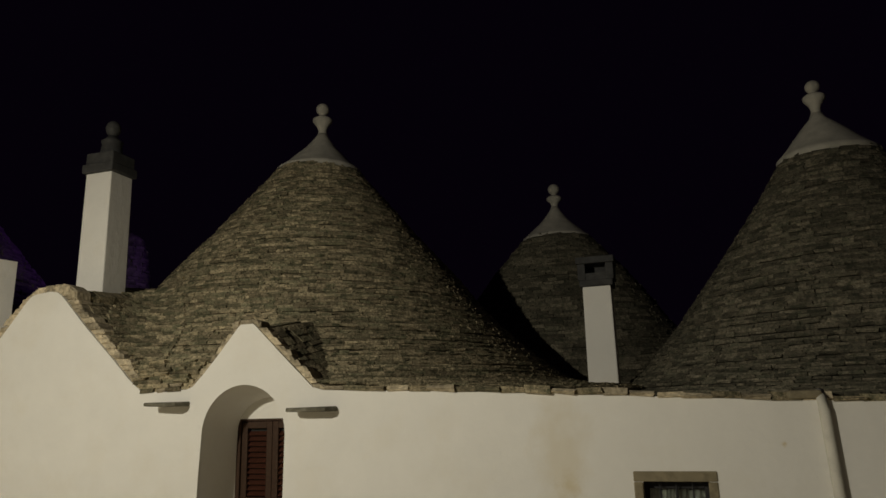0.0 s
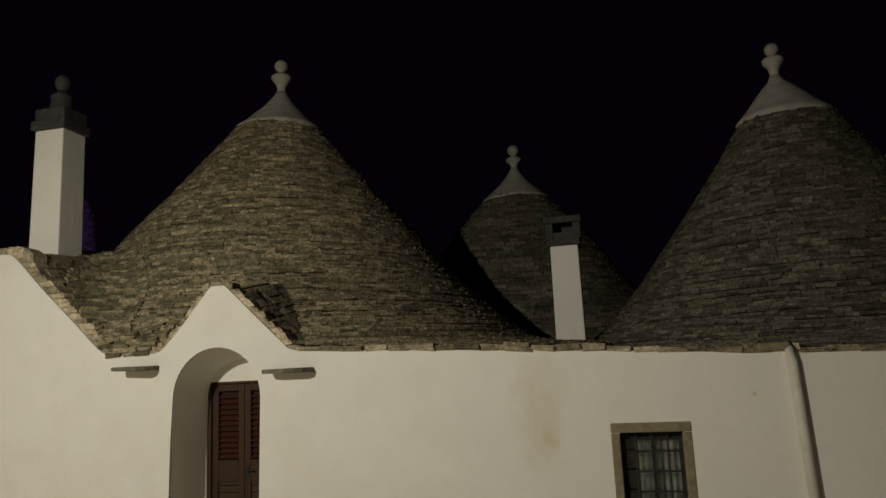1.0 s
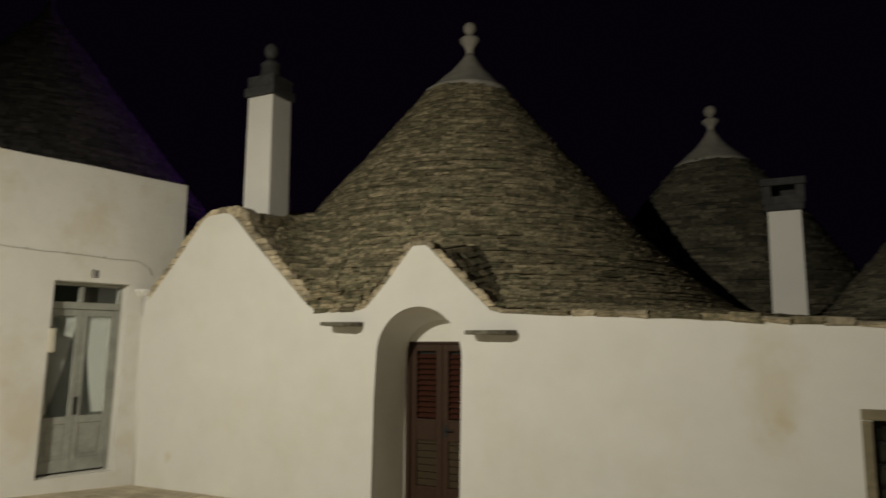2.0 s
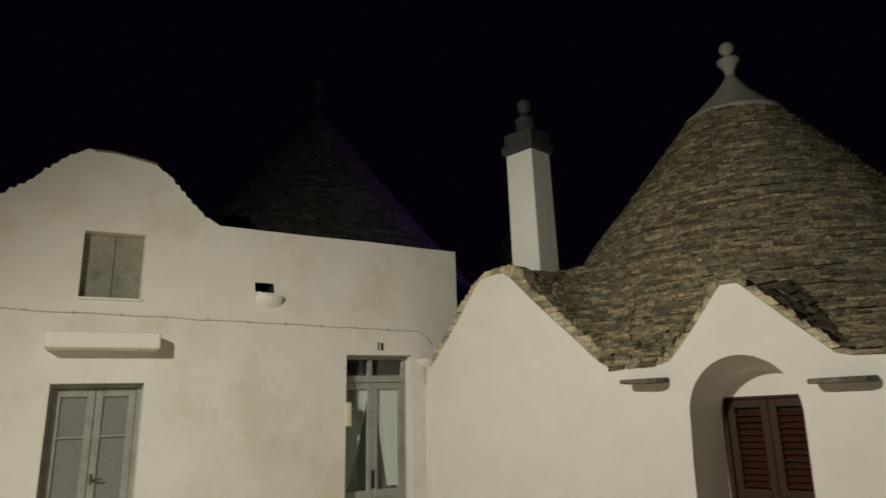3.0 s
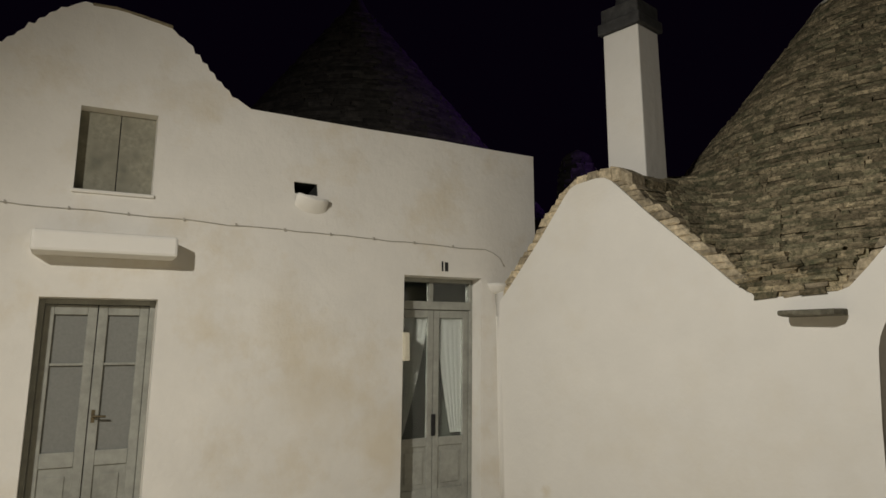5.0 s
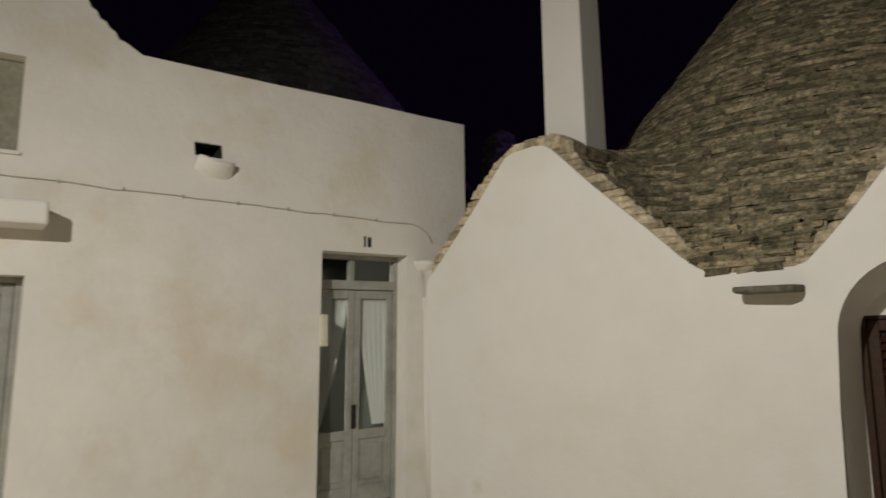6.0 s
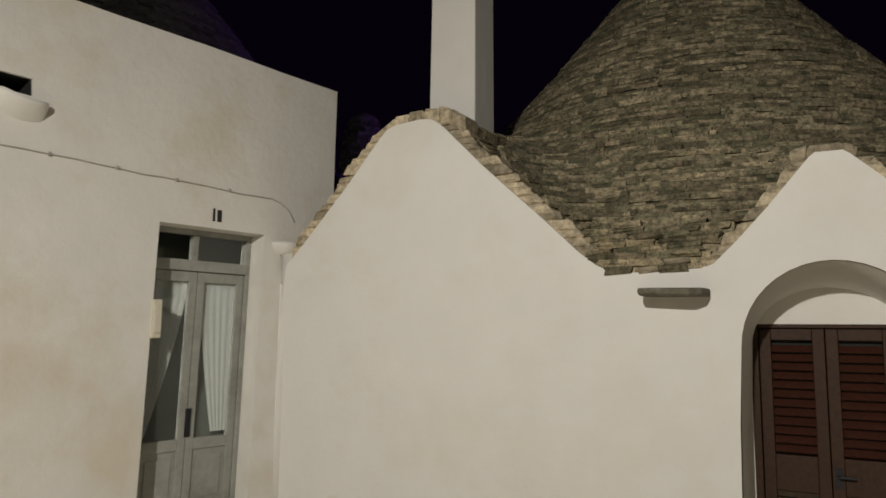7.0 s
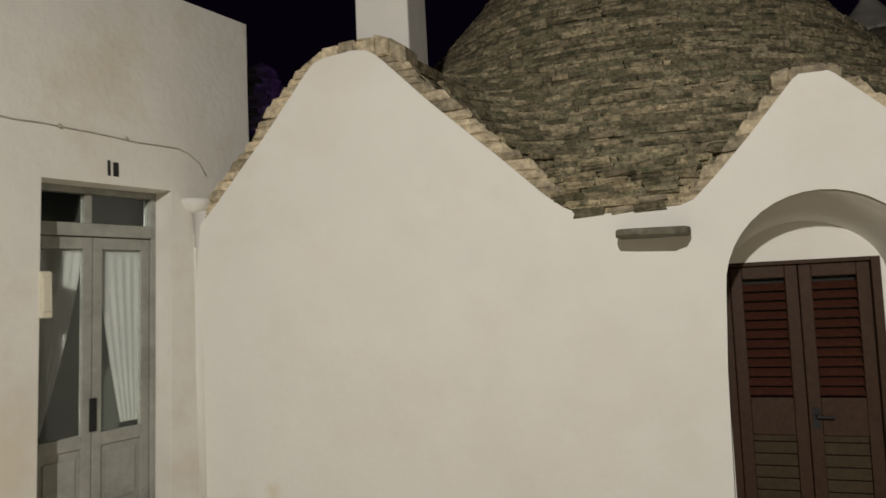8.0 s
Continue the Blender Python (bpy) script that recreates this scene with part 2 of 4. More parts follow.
def frame_of(origin, along):
    """Local axes of a wall: x along it, y into it, z up."""
    a = Vector((along[0], along[1], 0)).normalized()
    return Matrix(((a.x, -a.y, 0, origin[0]), (a.y, a.x, 0, origin[1]), (0, 0, 1, 0), (0, 0, 0, 1)))


TF = frame_of((-11.9, 5.46), (0.9683, 0.2499))     # the trulli's front wall
HF = frame_of((-12.0, 0.0), (0.0, 1.0))            # the white house's front wall
LF = frame_of((-12.0, -0.50), (0.95, -0.31))       # the side building; x runs towards the street's mouth


def ground_height(x, y):
    away = -((x + 11.9) * -0.2499 + (y - 5.46) * 0.9683)
    return -0.50 + 0.045 * min(max(away, 0.0), 7.0)


# ---- ground ----
def build_ground():
    bm = bmesh.new()
    xs = [-400, -60, -25] + [-16 + 0.5 * i for i in range(45)] + [20, 60, 400]
    ys = [-400, -60, -20] + [-8 + 0.5 * i for i in range(36)] + [25, 60, 400]
    grid = [[bm.verts.new((x, y, ground_height(x, y))) for y in ys] for x in xs]
    for i in range(len(xs) - 1):
        for j in range(len(ys) - 1):
            bm.faces.new((grid[i][j], grid[i + 1][j], grid[i + 1][j + 1], grid[i][j + 1]))
    tagged(part("ground", bm, PAVING, smooth=True), "worn tan limestone street sloping gently to the walls", "street", kind="structure")


build_ground()

# ---- front wall of the trulli ----
ARCH = (4.67, 0.585, 1.42, 0.60)      # middle, half width, springing, rise


def arch_points(mid, half, spring, rise, n=20):
    return [(mid + half * math.cos(math.pi * i / n), spring + rise * math.sin(math.pi * i / n)) for i in range(n + 1)]


GABLE_LEFT = [(0.66, 2.87), (1.03, 3.30), (1.11, 3.375), (1.19, 3.405), (1.46, 3.428), (1.575, 3.412), (1.66, 3.36), (1.72, 3.305), (2.09, 2.93), (2.38, 2.66), (2.62, 2.44), (2.92, 2.15), (3.06, 2.04), (3.22, 1.97)]
GABLE_DOOR = [(3.83, 1.99), (3.92, 2.02), (4.08, 2.18), (4.28, 2.40), (4.56, 2.735), (4.60, 2.768), (4.77, 2.768), (4.81, 2.74), (5.20, 2.36), (5.62, 1.96), (5.76, 1.92)]
EAVE = [(6.6, 1.885), (7.75, 1.835), (8.67, 1.785), (10.02, 1.70), (10.93, 1.655), (11.6, 1.635), (15.5, 1.60)]


def build_front_wall():
    rim = [(-0.3, -1.0), (-0.3, 1.9), (0.0, 2.18), (0.16, 2.34)] + GABLE_LEFT + GABLE_DOOR + EAVE + [(15.5, -1.0)]
    arch = arch_points(*ARCH)
    rim += [(5.22, -1.0), (5.235, 0.2)] + arch + [(4.06, 0.9), (4.03, -1.0)]
    window = [(9.33, 0.10), (9.97, 0.08), (9.97, 0.90), (9.34, 0.91)]
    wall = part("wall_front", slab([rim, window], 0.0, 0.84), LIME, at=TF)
    tagged(wall, "thick hand-plastered whitewashed wall of the trulli", "wall", kind="structure")
    # the lunette over the door closes the deep niche
    front_line = [(4.035, -1.0), (4.065, 0.9)] + arch[::-1] + [(5.23, 0.2), (5.215, -1.0)]
    back_line = [(4.075, -1.0), (4.08, 0.9)] + arch_points(4.635, 0.535, 1.44, 0.435)[::-1] + [(5.15, 0.2), (5.14, -1.0)]
    bm = bmesh.new()
    rows = [[bm.verts.new((x + (X - x) * k, y, z + (Z - z) * k)) for (x, z), (X, Z) in zip(front_line, back_line)]
            for k, y in ((0.02, 0.035), (0.06, 0.045), (0.5, 0.40), (1.0, 0.755))]
    for a, b in zip(rows, rows[1:]):
        for i in range(len(a) - 1):
            bm.faces.new((a[i], a[i + 1], b[i + 1], b[i]))
    part("soffit", bm, LIME, wall, smooth=True)
    back = part("lunette", slab([[(3.9, -1.0), (4.085, -1.0), (4.085, 1.60), (5.13, 1.60), (5.13, -1.0), (5.4, -1.0), (5.4, 2.25), (3.9, 2.25)]], 0.745, 0.87), LIME, wall)


build_front_wall()


# ---- conical roofs ----
class Profile:
    """Radius by height, as pairs from the top down."""

    def __init__(self, pairs):
        self.pairs = pairs

    def radius(self, z):
        for (z1, r1), (z0, r0) in zip(self.pairs, self.pairs[1:]):
            if z0 <= z <= z1:
                return r0 + (r1 - r0) * (z - z0) / (z1 - z0)
        return self.pairs[-1][1] if z < self.pairs[-1][0] else self.pairs[0][1]

    def courses(self, step):
        """Heights and radii of courses, each step long on the slope, at most step high."""
        out = []
        for (z1, r1), (z0, r0) in zip(self.pairs, self.pairs[1:]):
            n = max(1, round(math.hypot(z1 - z0, r1 - r0) / step))
            out += [(z1 + (z0 - z1) * i / n, r1 + (r0 - r1) * i / n) for i in range(n)]
        return out + [self.pairs[-1]]


def lean_to(bm, tip, z0, z1):
    """Shears a turned part so that its top stands off its axis."""
    for v in bm.verts:
        k = min(max((v.co.z - z0) / (z1 - z0), 0.0), 1.0)
        v.co.x += tip[0] * k
        v.co.y += tip[1] * k
    return bm


def cone_roof(name, axis, profile, cap, finial, label, keep=None, pick=None, seed=1, step=0.056, length=0.185, stone=None, tip=(0, 0), top=None):
    """A dry-stone cone: dark core, courses of slabs, a plastered cap and a turned finial."""
    rng = random.Random(seed)
    roof = thing(name, Matrix.Translation((axis[0], axis[1], 0)), label, "roof", group="trulli roofs")
    top_z, top_r = profile.pairs[0]
    core = lathe([(max(r - 0.055, 0.05), z) for z, r in profile.pairs[::-1]], 48)
    if keep:
        at = Vector((-11.9 - axis[0], 5.46 - axis[1], 0)) + 0.94 * Vector((-0.2499, 0.9683, 0))
        cut = bmesh.ops.bisect_plane(core, geom=core.verts[:] + core.edges[:] + core.faces[:], plane_co=at, plane_no=(0.2499, -0.9683, 0), clear_outer=True)
        bmesh.ops.holes_fill(core, edges=[e for e in core.edges if e.is_boundary])
    part("core", core, CORE, roof)
    vs, fs, pieces = [], [], 0
    variants = []
    if pick:
        for k in range(8):
            a, b = rubble(rng, 1, 1, 1, 0.22)
            variants.append(mesh_of("slab", a, b, STONE_PIECE))
    rows = profile.courses(step)
    for (z1, r1), (z0, r0) in zip(rows, rows[1:]):
        r = max(r0, 0.3)
        n = max(8, round(2 * math.pi * r / length))
        start = rng.uniform(0, 6.28)
        cuts = sorted(start + 2 * math.pi * (i + rng.uniform(-0.42, 0.42)) / n for i in range(n))
        high = max(z1 - z0, 0.035)
        wave = rng.uniform(0, 6.28)
        for i in range(n):
            a0, a1 = cuts[i], cuts[(i + 1) % n] + (2 * math.pi if i == n - 1 else 0)
            mid, wide = (a0 + a1) / 2, (a1 - a0) * r * 1.0
            out = r + rng.gauss(0, 0.004) + 0.006 * math.sin(3 * mid + wave)
            deep = (r0 - r1) + 0.14
            p = Vector((axis[0] + out * math.cos(mid), axis[1] + out * math.sin(mid), z0))
            if keep and not keep(p):
                continue
            tall = high * rng.uniform(0.84, 1.14) + 0.006
            m = (Matrix.Translation(((out - deep / 2) * math.cos(mid), (out - deep / 2) * math.sin(mid), z0 + 0.012 * math.sin(2 * mid + wave)))
                 @ Matrix.Rotation(mid - math.pi / 2 + rng.gauss(0, 0.008), 4, "Z") @ Matrix.Rotation(rng.gauss(0, 0.028), 4, "Y")
                 @ Matrix.Rotation(rng.gauss(0.02, 0.02), 4, "X"))
            if pick and pieces < 290 and pick(p):
                ob = new("slab", variants[rng.randrange(8)])
                ob.parent = roof
                ob.matrix_basis = m @ Matrix.Diagonal((wide * 1.05, deep, tall * 1.06, 1))
                pieces += 1
                continue
            a, b = rubble(rng, wide, deep, tall, 0.22)
            k = len(vs)
            vs += [m @ Vector(v) for v in a]
            fs += [tuple(i + k for i in f) for f in b]
    stones = new("slabs", mesh_of("slabs", vs, fs, stone or STONE))
    stones.parent = roof
    tagged(stones, "grey weathered limestone slabs laid in courses", kind="stuff")
    cap_part = part("cap", lean_to(lathe(cap, 40), tip, cap[0][1], cap[-1][1]), top or LIME_GREY, roof, "greyish whitewashed plaster cap", smooth=True)
    part("finial", lean_to(lathe(finial, 28), tip, cap[0][1], cap[-1][1]), top or LIME_GREY, cap_part, "turned stone finial with a ball", smooth=True)
    return roof


def finial_profile(z_neck, z_disc, z_waist, z_top, s=1.0):
    ball = (z_top - z_waist) / 2
    mid = z_waist + ball
    prof = [(0.13 * s, z_neck - 0.08), (0.095 * s, z_neck), (0.085 * s, z_neck + (z_disc - z_neck) * 0.3), (0.12 * s, z_neck + (z_disc - z_neck) * 0.6),
            (0.20 * s, z_disc - 0.02), (0.205 * s, z_disc + 0.03), (0.15 * s, z_disc + 0.07), (0.06 * s, z_waist - 0.01)]
    prof += [(max(0.012, ball * 1.05 * math.sin(a)), mid - ball * math.cos(a)) for a in [0.5 + 2.6 * i / 9 for i in range(10)]]
    return prof


def behind_front(p):
    b = -0.2499 * (p.x + 11.9) + 0.9683 * (p.y - 5.46)
    in_niche = 3.9 < along_front(p) < 5.4 and b < 0.92 and p.z < 2.12
    return b > 0.10 and not in_niche


def along_front(p):
    return 0.9683 * (p.x + 11.9) + 0.2499 * (p.y - 5.46)


A_PROFILE = Profile([(6.42, 0.79), (5.75, 1.34), (4.9, 2.03), (4.1, 2.74), (3.2, 3.46), (2.6, 4.10), (2.2, 4.62), (2.02, 4.95), (1.93, 5.6), (1.86, 6.4)])
cone_roof("trullo_roof", (-9.955, 10.74), A_PROFILE,
          [(0.86, 6.33), (0.855, 6.42), (0.80, 6.46), (0.66, 6.58), (0.53, 6.72), (0.36, 6.88), (0.24, 7.03), (0.15, 7.15), (0.10, 7.25)],
          finial_profile(7.24, 7.54, 7.67, 7.93), "broad conical trullo roof of grey limestone slabs beside the chimney",
          keep=behind_front, pick=lambda p: p.z < 3.3 and 3.0 < along_front(p) < 4.5 and behind_front(p) and p.y < 9.5, seed=3, tip=(0.05, 0.04))
B_PROFILE = Profile([(5.46, 0.69), (4.76, 1.13), (3.64, 1.94), (2.85, 2.54), (2.18, 3.11), (1.80, 3.6), (1.70, 4.3), (1.62, 5.0)])
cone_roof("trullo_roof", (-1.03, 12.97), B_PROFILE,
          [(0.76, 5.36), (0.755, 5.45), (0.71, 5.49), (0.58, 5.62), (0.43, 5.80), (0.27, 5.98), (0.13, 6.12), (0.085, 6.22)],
          finial_profile(6.20, 6.48, 6.58, 6.80, 0.85), "steep conical trullo roof of dim-lit limestone slabs",
          keep=behind_front, seed=5, stone=STONE_DIMMED, tip=(-0.07, 0.0))
C_PROFILE = Profile([(5.72, 0.78), (5.3, 1.15), (4.7, 1.66), (3.9, 2.25), (3.0, 2.85), (2.0, 3.4), (1.0, 3.9)])
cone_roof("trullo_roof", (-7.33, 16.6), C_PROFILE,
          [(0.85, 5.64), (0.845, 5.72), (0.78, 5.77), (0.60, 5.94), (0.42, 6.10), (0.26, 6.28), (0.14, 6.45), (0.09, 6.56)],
          finial_profile(6.54, 6.76, 6.88, 7.16, 0.95), "small far conical trullo roof of dim-lit slabs", seed=7, stone=STONE_DIMMED, step=0.09, length=0.28)
D_PROFILE = Profile([(8.1, 0.34), (7.2, 1.05), (6.3, 1.75), (5.4, 2.45), (4.5, 3.15), (3.6, 3.85)])
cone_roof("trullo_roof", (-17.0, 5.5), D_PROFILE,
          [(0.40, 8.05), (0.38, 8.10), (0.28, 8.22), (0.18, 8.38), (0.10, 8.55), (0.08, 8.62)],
          finial_profile(8.6, 8.92, 9.05, 9.36, 0.85), "dark conical trullo roof behind the white house", seed=9, stone=STONE_UNLIT, top=STONE_UNLIT, step=0.09, length=0.28)
E_PROFILE = Profile([(6.7, 0.34), (6.4, 0.46), (5.8, 0.55), (4.6, 0.75), (3.0, 1.1)])
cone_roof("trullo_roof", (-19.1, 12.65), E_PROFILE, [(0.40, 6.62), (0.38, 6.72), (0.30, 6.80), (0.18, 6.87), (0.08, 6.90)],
          [(0.10, 6.86), (0.09, 6.92), (0.03, 6.95)], "distant dark blunt conical trullo roof", seed=11, stone=STONE_UNLIT, top=STONE_UNLIT, step=0.09, length=0.28)


# ---- vaulted roofs behind the two gables ----
def slab_meshes(rng, count, m):
    out = []
    for k in range(count):
        a, b = rubble(rng, 1, 1, 1, 0.3)
        out.append(mesh_of("verge_stone", a, b, m))
    return out


RNG = random.Random(21)
VERGES = slab_meshes(RNG, 9, VERGE)
ROOF_SLABS = slab_meshes(RNG, 9, STONE_PIECE)


def walk_line(points, step):
    """Places and slopes at even steps on a line of (x, z) points."""
    out, left = [], step / 2
    for (x0, z0), (x1, z1) in zip(points, points[1:]):
        d = math.hypot(x1 - x0, z1 - z0)
        while left < d:
            out.append((x0 + (x1 - x0) * left / d, z0 + (z1 - z0) * left / d, math.atan2(z1 - z0, x1 - x0)))
            left += step
        left -= d
    return out


def block(vs, fs, corners, y0, y1, rng, worn=0.0, climb=0.0):
    """Adds a stone with a cornered end (x, z), from y0 to y1; worn rounds its front and its corners; climb: its rise along y."""
    if worn:
        n, cut = len(corners), []
        for i, (x, z) in enumerate(corners):
            for px, pz in (corners[i - 1], corners[(i + 1) % n]):
                k = min(0.45, worn * rng.uniform(0.7, 1.3) / max(math.hypot(px - x, pz - z), 0.01))
                cut.append((x + (px - x) * k, z + (pz - z) * k))
        corners = cut
    n, k = len(corners), len(vs)
    mx, mz = sum(c[0] for c in corners) / n, sum(c[1] for c in corners) / n
    rings = [(y0, 0.72), (y0 + 0.02, 1.0), (y1, 1.0)] if worn else [(y0, 1.0), (y1, 1.0)]
    for y, wide in rings:
        vs += [(mx + (x - mx) * wide + rng.gauss(0, 0.004), y + rng.gauss(0, 0.007), mz + (z - mz) * wide + climb * (y - y0) + rng.gauss(0, 0.004)) for x, z in corners]
    last = k + n * (len(rings) - 1)
    fs += [tuple(range(k, k + n)), tuple(range(last + n - 1, last - 1, -1))]
    for r in range(k, last, n):
        fs += [(r + i, r + n + i, r + n + (i + 1) % n, r + (i + 1) % n) for i in range(n)]


def gable_roof(name, line, depth, label, verge_deep, course, width, rise, crown, thick):
    """Flat slabs in level courses up both slopes of a gable; their cut ends show along the wall's edge. The ridge climbs by rise
    towards the cone behind; crown: the line of its top over the wall."""
    rng = random.Random(len(line))
    roof = thing(name, TF, label, "roof")
    under = [(x, z - 0.03) for x, z in line]
    part("core", slab([under + [(line[-1][0], line[-1][1] - 0.2), (line[0][0], line[-1][1] - 0.2)]], 0.90, depth), CORE, roof)
    peak = max(range(len(line)), key=lambda i: line[i][1])
    vs, fs = [], []

    def edge(side, z):
        """Where a slope of the gable stands at a height."""
        run = line[:peak + 1] if side < 0 else line[peak:]
        for (x0, z0), (x1, z1) in zip(run, run[1:]):
            if min(z0, z1) <= z <= max(z0, z1) and z0 != z1:
                return x0 + (x1 - x0) * (z - z0) / (z1 - z0)
        return run[-1][0] if side < 0 else run[0][0]

    tall = line[peak][1] > 3.0
    top = line[peak][1] - 0.05
    for side in (-1, 1):
        z = line[0][1] if side < 0 else line[-1][1]
        while z < top:
            up = min(z + course * rng.uniform(0.75, 1.3), top)
            x0, x1 = edge(side, z + 0.001), edge(side, up)
            x1 = x0 + max(-0.16, min(0.16, x1 - x0))
            w = side * width * rng.uniform(0.8, 1.12) * (1.15 if tall and side < 0 else 1.0)
            stone_vs, stone_fs = [], []
            tip = rng.gauss(0, 0.007)
            outer = x0 + (x1 - x0) * rng.uniform(0.5, 0.95)
            corners = [(x0 - side * 0.14, z - 0.012), (x0 + w, z - 0.006 + tip), (outer + w, up + tip), (x1 - side * 0.14, up + 0.004)]
            block(stone_vs, stone_fs, corners, 0.03 + abs(rng.gauss(0, 0.008)), verge_deep * rng.uniform(0.85, 1.15), rng, 0.014)
            ob = new("verge_stone", mesh_of("verge_stone", stone_vs, stone_fs, VERGE))
            ob.parent = roof
            b = verge_deep * 0.72
            while b < depth:
                long = rng.uniform(0.13, 0.32)
                w = side * (width + rng.gauss(0, 0.006) + (0.16 if z < 2.35 and side < 0 and not tall else 0.0))
                lift = rise * max(b - verge_deep, 0.0)
                block(vs, fs, [(x0 - side * 0.2, z - 0.03 + lift), (x0 + w, z - 0.006 + lift), (x1 + w * 0.9, up - 0.004 + lift), (x1 - side * 0.2, up + lift)], b, b + long * 0.99, rng, climb=rise)
                b += long
            z = up
    a, b = crown[0][0], crown[-1][0]

    def crest(x):
        """Height of the crown of the gable."""
        for (x0, z0), (x1, z1) in zip(crown, crown[1:]):
            if x0 <= x <= x1 + 1e-6:
                return z0 + (z1 - z0) * (x - x0) / (x1 - x0)
        return crown[-1][1]

    x = a
    while x < b - 0.03:
        long = min(rng.uniform(0.11, 0.22), b - x)
        z0, z1 = crest(x), crest(x + long)
        stone_vs, stone_fs = [], []
        end = [(x, z0 - thick - 0.05), (x + long, z1 - thick - 0.05), (x + long, z1 + rng.gauss(0, 0.007)), (x, z0 + rng.gauss(0, 0.007))]
        block(stone_vs, stone_fs, end, 0.03 + abs(rng.gauss(0, 0.006)), verge_deep, rng, 0.016)
        ob = new("verge_stone", mesh_of("verge_stone", stone_vs, stone_fs, VERGE))
        ob.parent = roof
        y = verge_deep * 0.85
        while y < depth:
            deep = rng.uniform(0.15, 0.32)
            lift = rise * max(y - verge_deep, 0.0)
            lift -= 0.035 if tall else 0.075
            if not tall and x + long > b - 0.02:
                break
            block(vs, fs, [(x, z0 - 0.12 + lift), (x + long, z1 - 0.12 + lift), (x + long, z1 - 0.015 + lift), (x, z0 - 0.015 + lift)], y, y + deep * 0.99, rng, climb=rise)
            y += deep
        x += long * 0.985
    stones = new("slabs", mesh_of("slabs", vs, fs, STONE))
    stones.parent = roof
    tagged(stones, "grey limestone slabs", kind="stuff")
    return roof


tall_gable = gable_roof("gable_roof", [(0.0, 2.18), (0.16, 2.34)] + GABLE_LEFT, 2.6, "stone-slab roof over the tall whitewashed gable", 0.28, 0.074, 0.165,
                        0.08, [(0.94, 3.37), (1.04, 3.475), (1.22, 3.512), (1.50, 3.520), (1.70, 3.525), (1.80, 3.50), (1.90, 3.42)], 0.115)
gable_roof("gable_roof", GABLE_DOOR, 2.0, "small stone-slab roof over the arched doorway", 0.25, 0.080, 0.105,
           0.20, [(4.45, 2.815), (4.56, 2.832), (4.72, 2.835), (4.86, 2.815)], 0.062)


def valley(u, b, z):
    """Below 0 inside the smooth joint of the tall gable's roof and the cone behind it."""
    low = z - 0.08 * b
    run = GABLE_LEFT[4:]
    side = 1.46 - 2.5 * (low - 3.43)
    for (x0, z0), (x1, z1) in zip(run, run[1:]):
        if z1 <= low <= z0:
            side = x0 + (x1 - x0) * (z0 - low) / (z0 - z1)
    s = u - side - 0.125
    d = math.hypot(u - along_front(Vector((-9.955, 10.74, 0))), b - 4.63) - A_PROFILE.radius(z)
    soft = 0.42 + 0.36 * min(max((z - 2.3) / 0.6, 0.0), 1.0)
    h = min(max(0.5 + 0.5 * (d - s) / soft, 0.0), 1.0)
    return d + (s - d) * h - soft * h * (1 - h), h


def valley_height(u, b):
    z = 3.9
    while z > 2.0 and valley(u, b, z)[0] > 0:
        z -= 0.01
    return z


def valley_slabs():
    """Courses of slabs that sweep round from the gable's slope into the cone."""
    rng = random.Random(77)
    vs, fs, bed = [], [], []
    z = 2.32
    while z < 3.72:
        tall = rng.uniform(0.05, 0.064)
        line = []
        for i in range(340):
            a = radians(86 + 0.27 * i)
            k = 0.1
            while k < 4.0 and valley(3.55 + k * math.cos(a), -0.4 + k * math.sin(a), z)[0] > 0:
                k += 0.015
            u, b = 3.55 + k * math.cos(a), -0.4 + k * math.sin(a)
            if k < 4.0 and b > 0.06 and 0.01 < valley(u, b, z)[1] < 0.995:
                line.append(Vector((u, b, 0)))
        if len(line) > 30:
            bed.append([line[i * (len(line) - 1) // 29] + Vector((-0.03, 0.03, z)) for i in range(30)])
        way, nxt = 0.0, rng.uniform(0.05, 0.2)
        start = line[0] if line else None
        for p, q in zip(line, line[1:]):
            way += (q - p).length
            if way < nxt:
                continue
            long = (q - start).length
            mid, along = (q + start) / 2, (q - start).normalized()
            inward = Vector((-along.y, along.x, 0))
            if inward.dot(Vector((-1, 1, 0))) < 0:
                inward = -inward
            out = rng.gauss(0, 0.006)
            a, b = rubble(rng, long * 1.07, 0.36, tall * rng.uniform(1.0, 1.12) + 0.008, 0.16)
            m = (Matrix.Translation(mid + inward * (0.16 - out) + Vector((0, 0, z))) @ Matrix.Rotation(math.atan2(inward.y, inward.x) - math.pi / 2, 4, "Z")
                 @ Matrix.Rotation(rng.gauss(0, 0.03), 4, "Y"))
            k = len(vs)
            vs += [m @ Vector(v) for v in a]
            fs += [tuple(i + k for i in f) for f in b]
            way, nxt, start = 0.0, rng.uniform(0.12, 0.30), q
        z += tall
    flat = [tuple(p) for row in bed for p in row]
    quads = [(30 * j + i, 30 * j + i + 1, 30 * j + 31 + i, 30 * j + 30 + i) for j in range(len(bed) - 1) for i in range(29)]
    under = new("bedding", mesh_of("bedding", flat, quads, STONE))
    under.parent = tall_gable
    ob = new("valley_slabs", mesh_of("valley_slabs", vs, fs, STONE))
    ob.parent = tall_gable
    tagged(ob, "weathered slabs sweeping round into the cone", kind="stuff")


valley_slabs()


